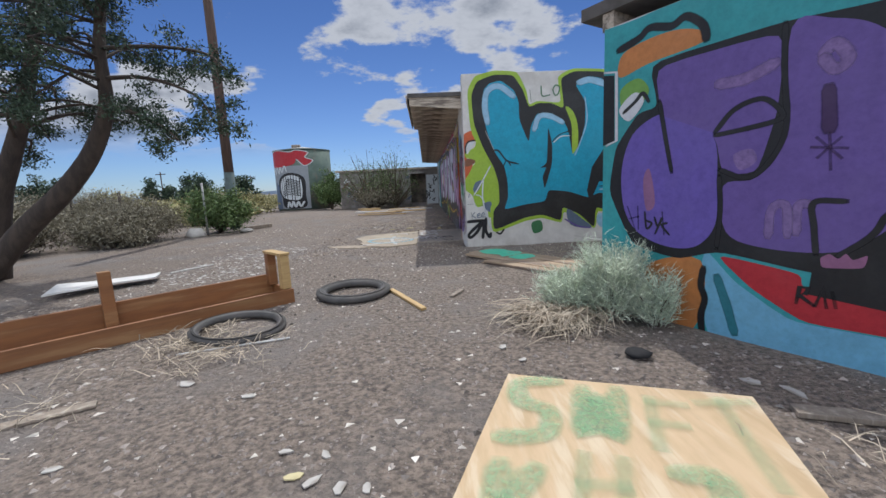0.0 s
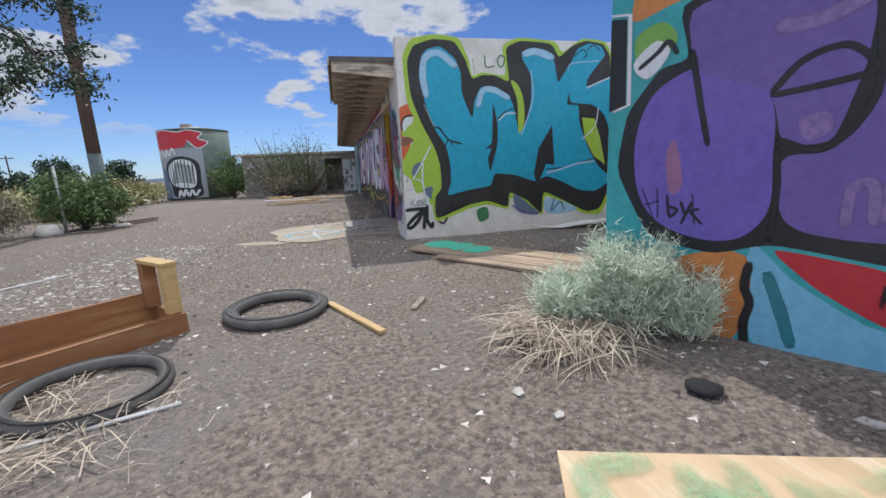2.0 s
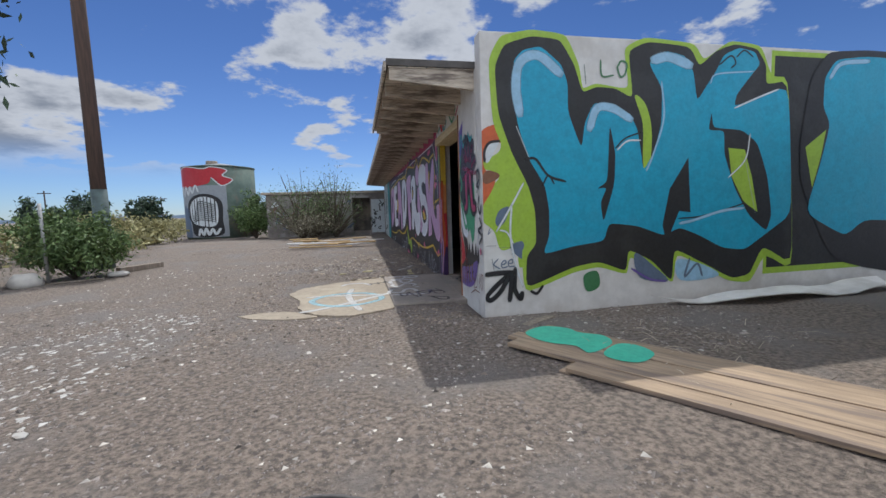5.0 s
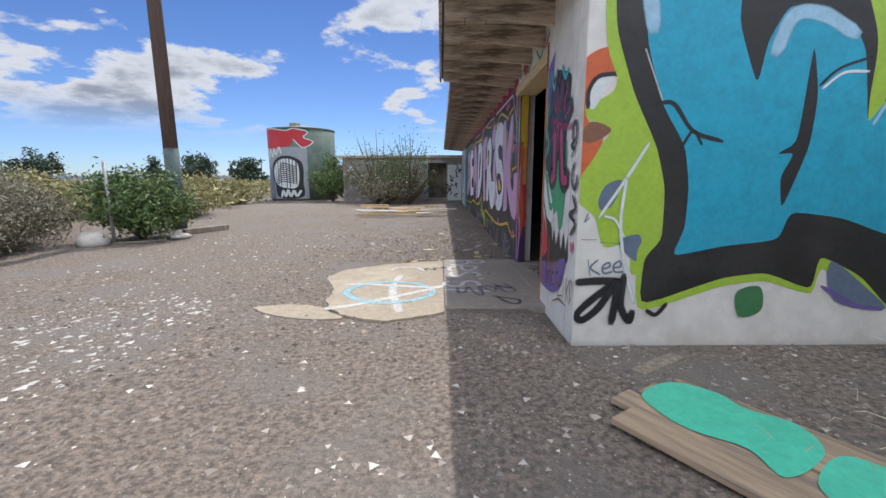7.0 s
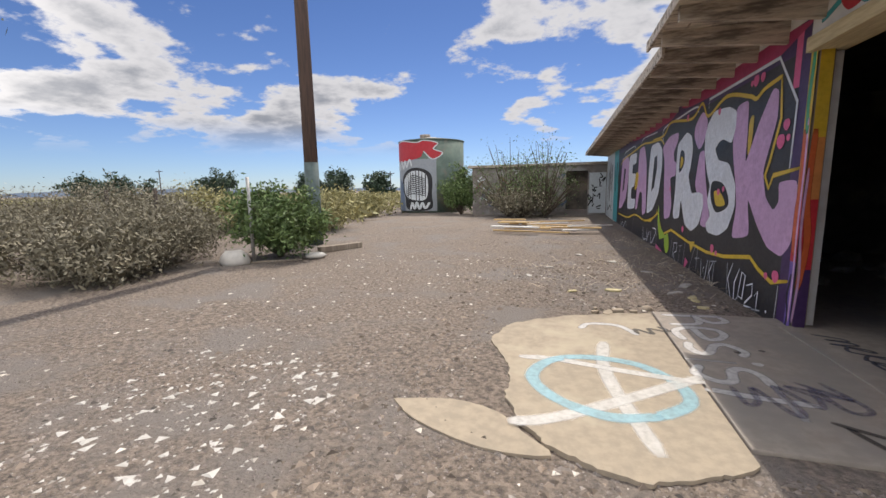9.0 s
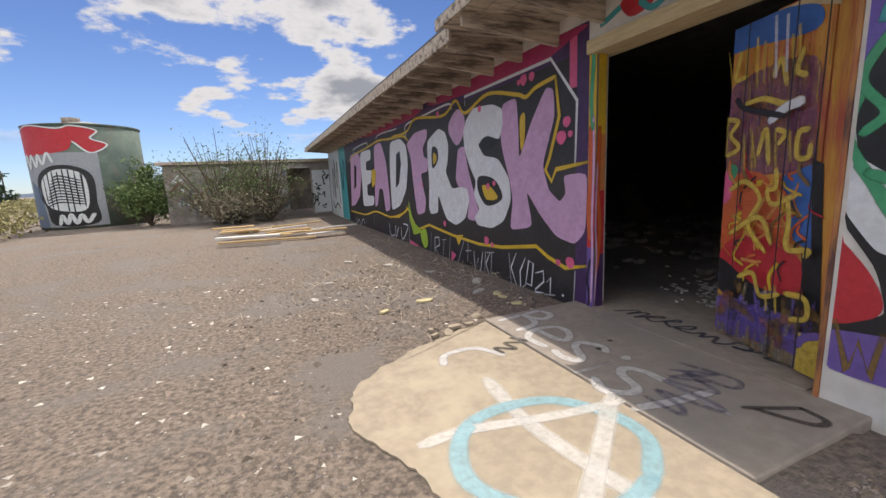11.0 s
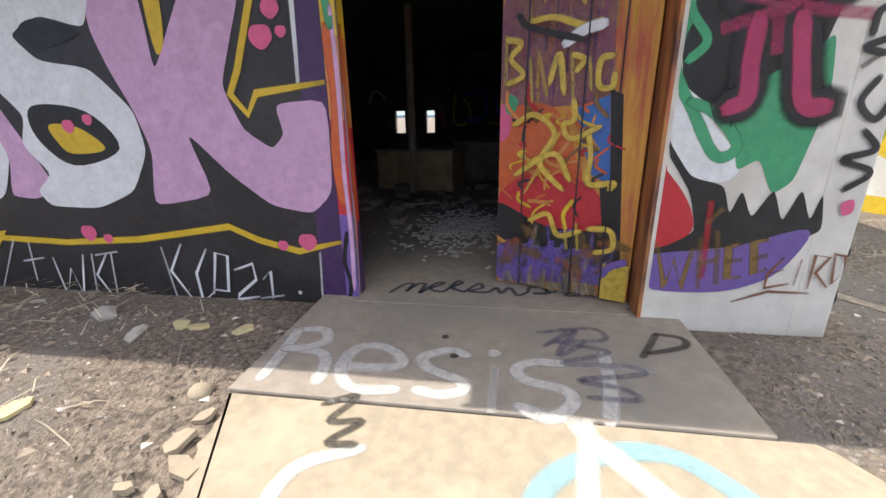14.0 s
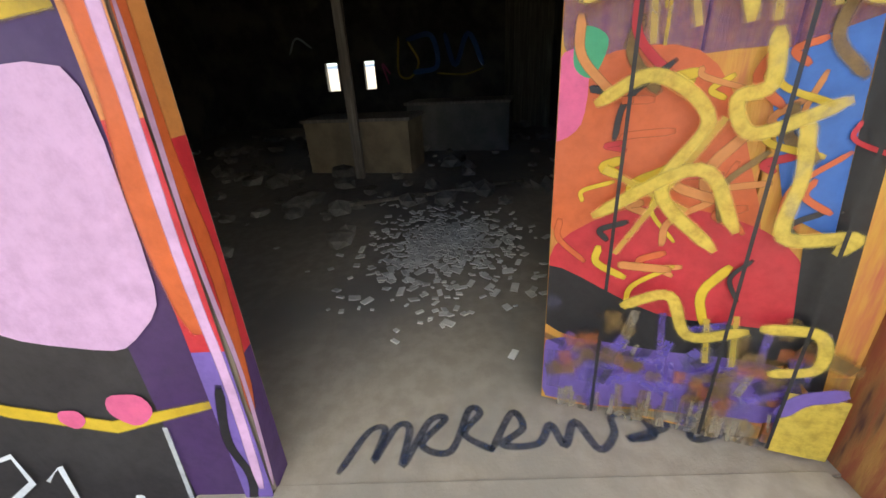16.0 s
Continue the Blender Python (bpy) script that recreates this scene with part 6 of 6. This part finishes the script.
# ---- sage bush and straw ----
def sage():
    rnd = random.Random(6)
    t = thing("sagebrush", pose(0, 0, 0), "pale grey-green feathery brush against the wall", "bush")
    rows = []
    for cx, cy, r, h, n in ((1.24, 3.24, 0.34, 0.68, 1700), (0.99, 3.45, 0.36, 0.42, 1200), (1.47, 2.98, 0.2, 0.46, 600)):
        for i in range(n):
            a, q = rnd.uniform(0, 6.28), rnd.random() ** 0.5
            z = rnd.uniform(0.05, 1.0)
            b = Vector((cx + 0.5 * q * r * math.cos(a), cy + 0.5 * q * r * math.sin(a), GZ + h * z * 0.65))
            e = b + Vector((math.cos(a) * r * rnd.uniform(0.1, 0.6), math.sin(a) * r * rnd.uniform(0.1, 0.6), rnd.uniform(0.02, 0.28) * h * 1.5))
            rows.append((b, e, 0.01, 0.002))
            for k in range(4):
                p = b.lerp(e, rnd.uniform(0.3, 1))
                rows.append((p, p + Vector((rnd.gauss(0, 0.04), rnd.gauss(0, 0.04), rnd.uniform(0.0, 0.06))), 0, 0.0024))
    blades("foliage", rows, M_SAGE, t)
    for cx, cy, h in ((1.24, 3.24, 0.4), (0.99, 3.45, 0.25), (1.47, 2.98, 0.25)):
        for k in range(4):
            a = k * 1.6 + cx
            part("stem", tube(B(), spline([(cx, cy, GZ - 0.02), (cx + 0.05 * math.cos(a), cy + 0.05 * math.sin(a), GZ + h * 0.5), (cx + 0.13 * math.cos(a), cy + 0.13 * math.sin(a), GZ + h)], 3), [0.010, 0.009, 0.008, 0.007, 0.006, 0.005, 0.003], 5), M_TWIG, t)
    rows = []
    for i in range(850):
        a = rnd.uniform(2.2, 5.6)
        b = Vector((0.80 + rnd.gauss(0, 0.18), 3.3 + rnd.gauss(0, 0.16), GZ + rnd.uniform(0.0, 0.16)))
        ln = rnd.uniform(0.15, 0.5)
        rows.append((b, b + Vector((math.cos(a) * ln, math.sin(a) * ln, -b.z + GZ + 0.012 + rnd.uniform(0, 0.05))), 0.03, 0.0035))
    tagged(blades("straw_clump", rows, M_STRAW), "bleached dry grass fallen round the brush", "grass", kind="stuff")
    rows = []
    for cx, cy, n, sp in ((-2.11, 3.25, 260, 0.2), (-1.75, 2.95, 160, 0.2), (1.59, 1.15, 160, 0.25), (-2.56, 2.2, 90, 0.3), (-0.9, 11.6, 60, 0.35), (-1.6, 12.6, 120, 0.5), (0.2, 12.5, 200, 0.5), (-0.4, 13.5, 160, 0.5), (1.9, 6.0, 120, 0.4), (0.1, 16, 200, 0.7)):
        for i in range(n):
            b = Vector((cx + rnd.gauss(0, sp), cy + rnd.gauss(0, sp), GZ + 0.015))
            a, ln = rnd.uniform(0, 6.28), rnd.uniform(0.06, 0.28)
            rows.append((b, b + Vector((math.cos(a) * ln, math.sin(a) * ln, rnd.uniform(0, 0.05))), 0.02, 0.003))
    tagged(blades("dry_straw", rows, M_STRAW), "tufts of dry straw on the dirt", "grass", kind="stuff")


sage()


# ---- gravel and chips ----
def scatter():
    rg = np.random.default_rng(12)

    def stones(name, n, xr, yr, s0, s1, mat, label, flat=0.6, power=1.0):
        base = np.array([(1, 0, 0), (-0.6, 0.8, 0), (-0.5, -0.8, 0), (0.1, 0.1, 0.9), (0.1, 0.0, -0.5)])
        tri = ((0, 1, 3), (1, 2, 3), (2, 0, 3), (1, 0, 4), (2, 1, 4), (0, 2, 4))
        verts, faces = [], []
        for i in range(n):
            x, y = rg.uniform(*xr), yr[0] + (yr[1] - yr[0]) * rg.random() ** power
            if (x > 0.40 and y > 7.5) or ((x - 1.31) * 0.818 + (y - 3.59) * 0.488 > -0.03 and y < 6) or (-1.9 < x < 0.6 and 8.2 < y < 10.6):
                continue
            s = s0 + (s1 - s0) * rg.random() ** 3
            a = rg.uniform(0, 6.28)
            ca, sa = math.cos(a) * s, math.sin(a) * s
            k = len(verts)
            z = bumpy(x, y)
            for b in base:
                q = b * rg.uniform(0.7, 1.2)
                verts.append((x + q[0] * ca - q[1] * sa, y + q[0] * sa + q[1] * ca, z + q[2] * s * flat))
            faces += [tuple(k + j for j in f) for f in tri]
        me = bpy.data.meshes.new(name)
        me.from_pydata(verts, [], faces)
        tagged(part(name, me, mat), label, "gravel", kind="stuff")

    g = leaf_mat("gravel_grey", (0.27, 0.235, 0.21), (0.21, 0.18, 0.16), 0.65, 0.8)
    stones("gravel", 52000, (-4.5, 3.2), (-0.6, 9.5), 0.004, 0.017, g, "fine grey gravel over the dirt")
    stones("gravel", 16000, (-7, 1.0), (8, 20), 0.006, 0.022, g, "fine grey gravel over the dirt", power=1.5)
    stones("spill", 2600, (-2.6, 0.3), (7.2, 13.5), 0.01, 0.04, leaf_mat("brown_spill", (0.3, 0.24, 0.19), (0.2, 0.16, 0.13), 0.4, 1.1), "crumbled dirt and chips along the slab")
    stones("coarse_gravel", 9000, (-4.5, 3.0), (-0.4, 9), 0.008, 0.032, leaf_mat("mixed_gravel", (0.32, 0.28, 0.25), (0.2, 0.17, 0.15), 0.35, 1.3), "mixed coarse gravel on the dirt")
    w = leaf_mat("pale_chips", (0.62, 0.58, 0.52), (0.48, 0.44, 0.39))
    stones("pale_chips", 4200, (-5.5, 3.0), (-0.5, 14), 0.006, 0.035, w, "scattered pale stone chips", 0.3)
    stones("white_flakes", 620, (-4.2, -2.7), (5.4, 8.8), 0.012, 0.055, material("white_paint_flakes", (0.6, 0.58, 0.55), (0.45, 0.43, 0.4)), "patch of white flakes on the dirt", 0.18)
    stones("clods", 350, (-4.0, 0.3), (6.0, 16), 0.02, 0.05, leaf_mat("dirt_clods", (0.25, 0.2, 0.16), (0.2, 0.16, 0.13)), "loose brown dirt clods", 0.6)

    stones("slab_crumbs", 900, (-2.0, 0.45), (10.62, 13.0), 0.008, 0.03, leaf_mat("dark_crumbs", (0.22, 0.18, 0.145), (0.14, 0.115, 0.095), 0.4, 1.2), "dark crumbled dirt at the wall's foot", 0.7, 1.6)
    stones("dead_leaves", 700, (-0.4, 0.40), (7.5, 8.34), 0.010, 0.03, leaf_mat("dead_leaves", (0.24, 0.19, 0.14), (0.15, 0.12, 0.09), 0.4, 1.2), "drift of dead leaves by the corner", 0.35)


scatter()
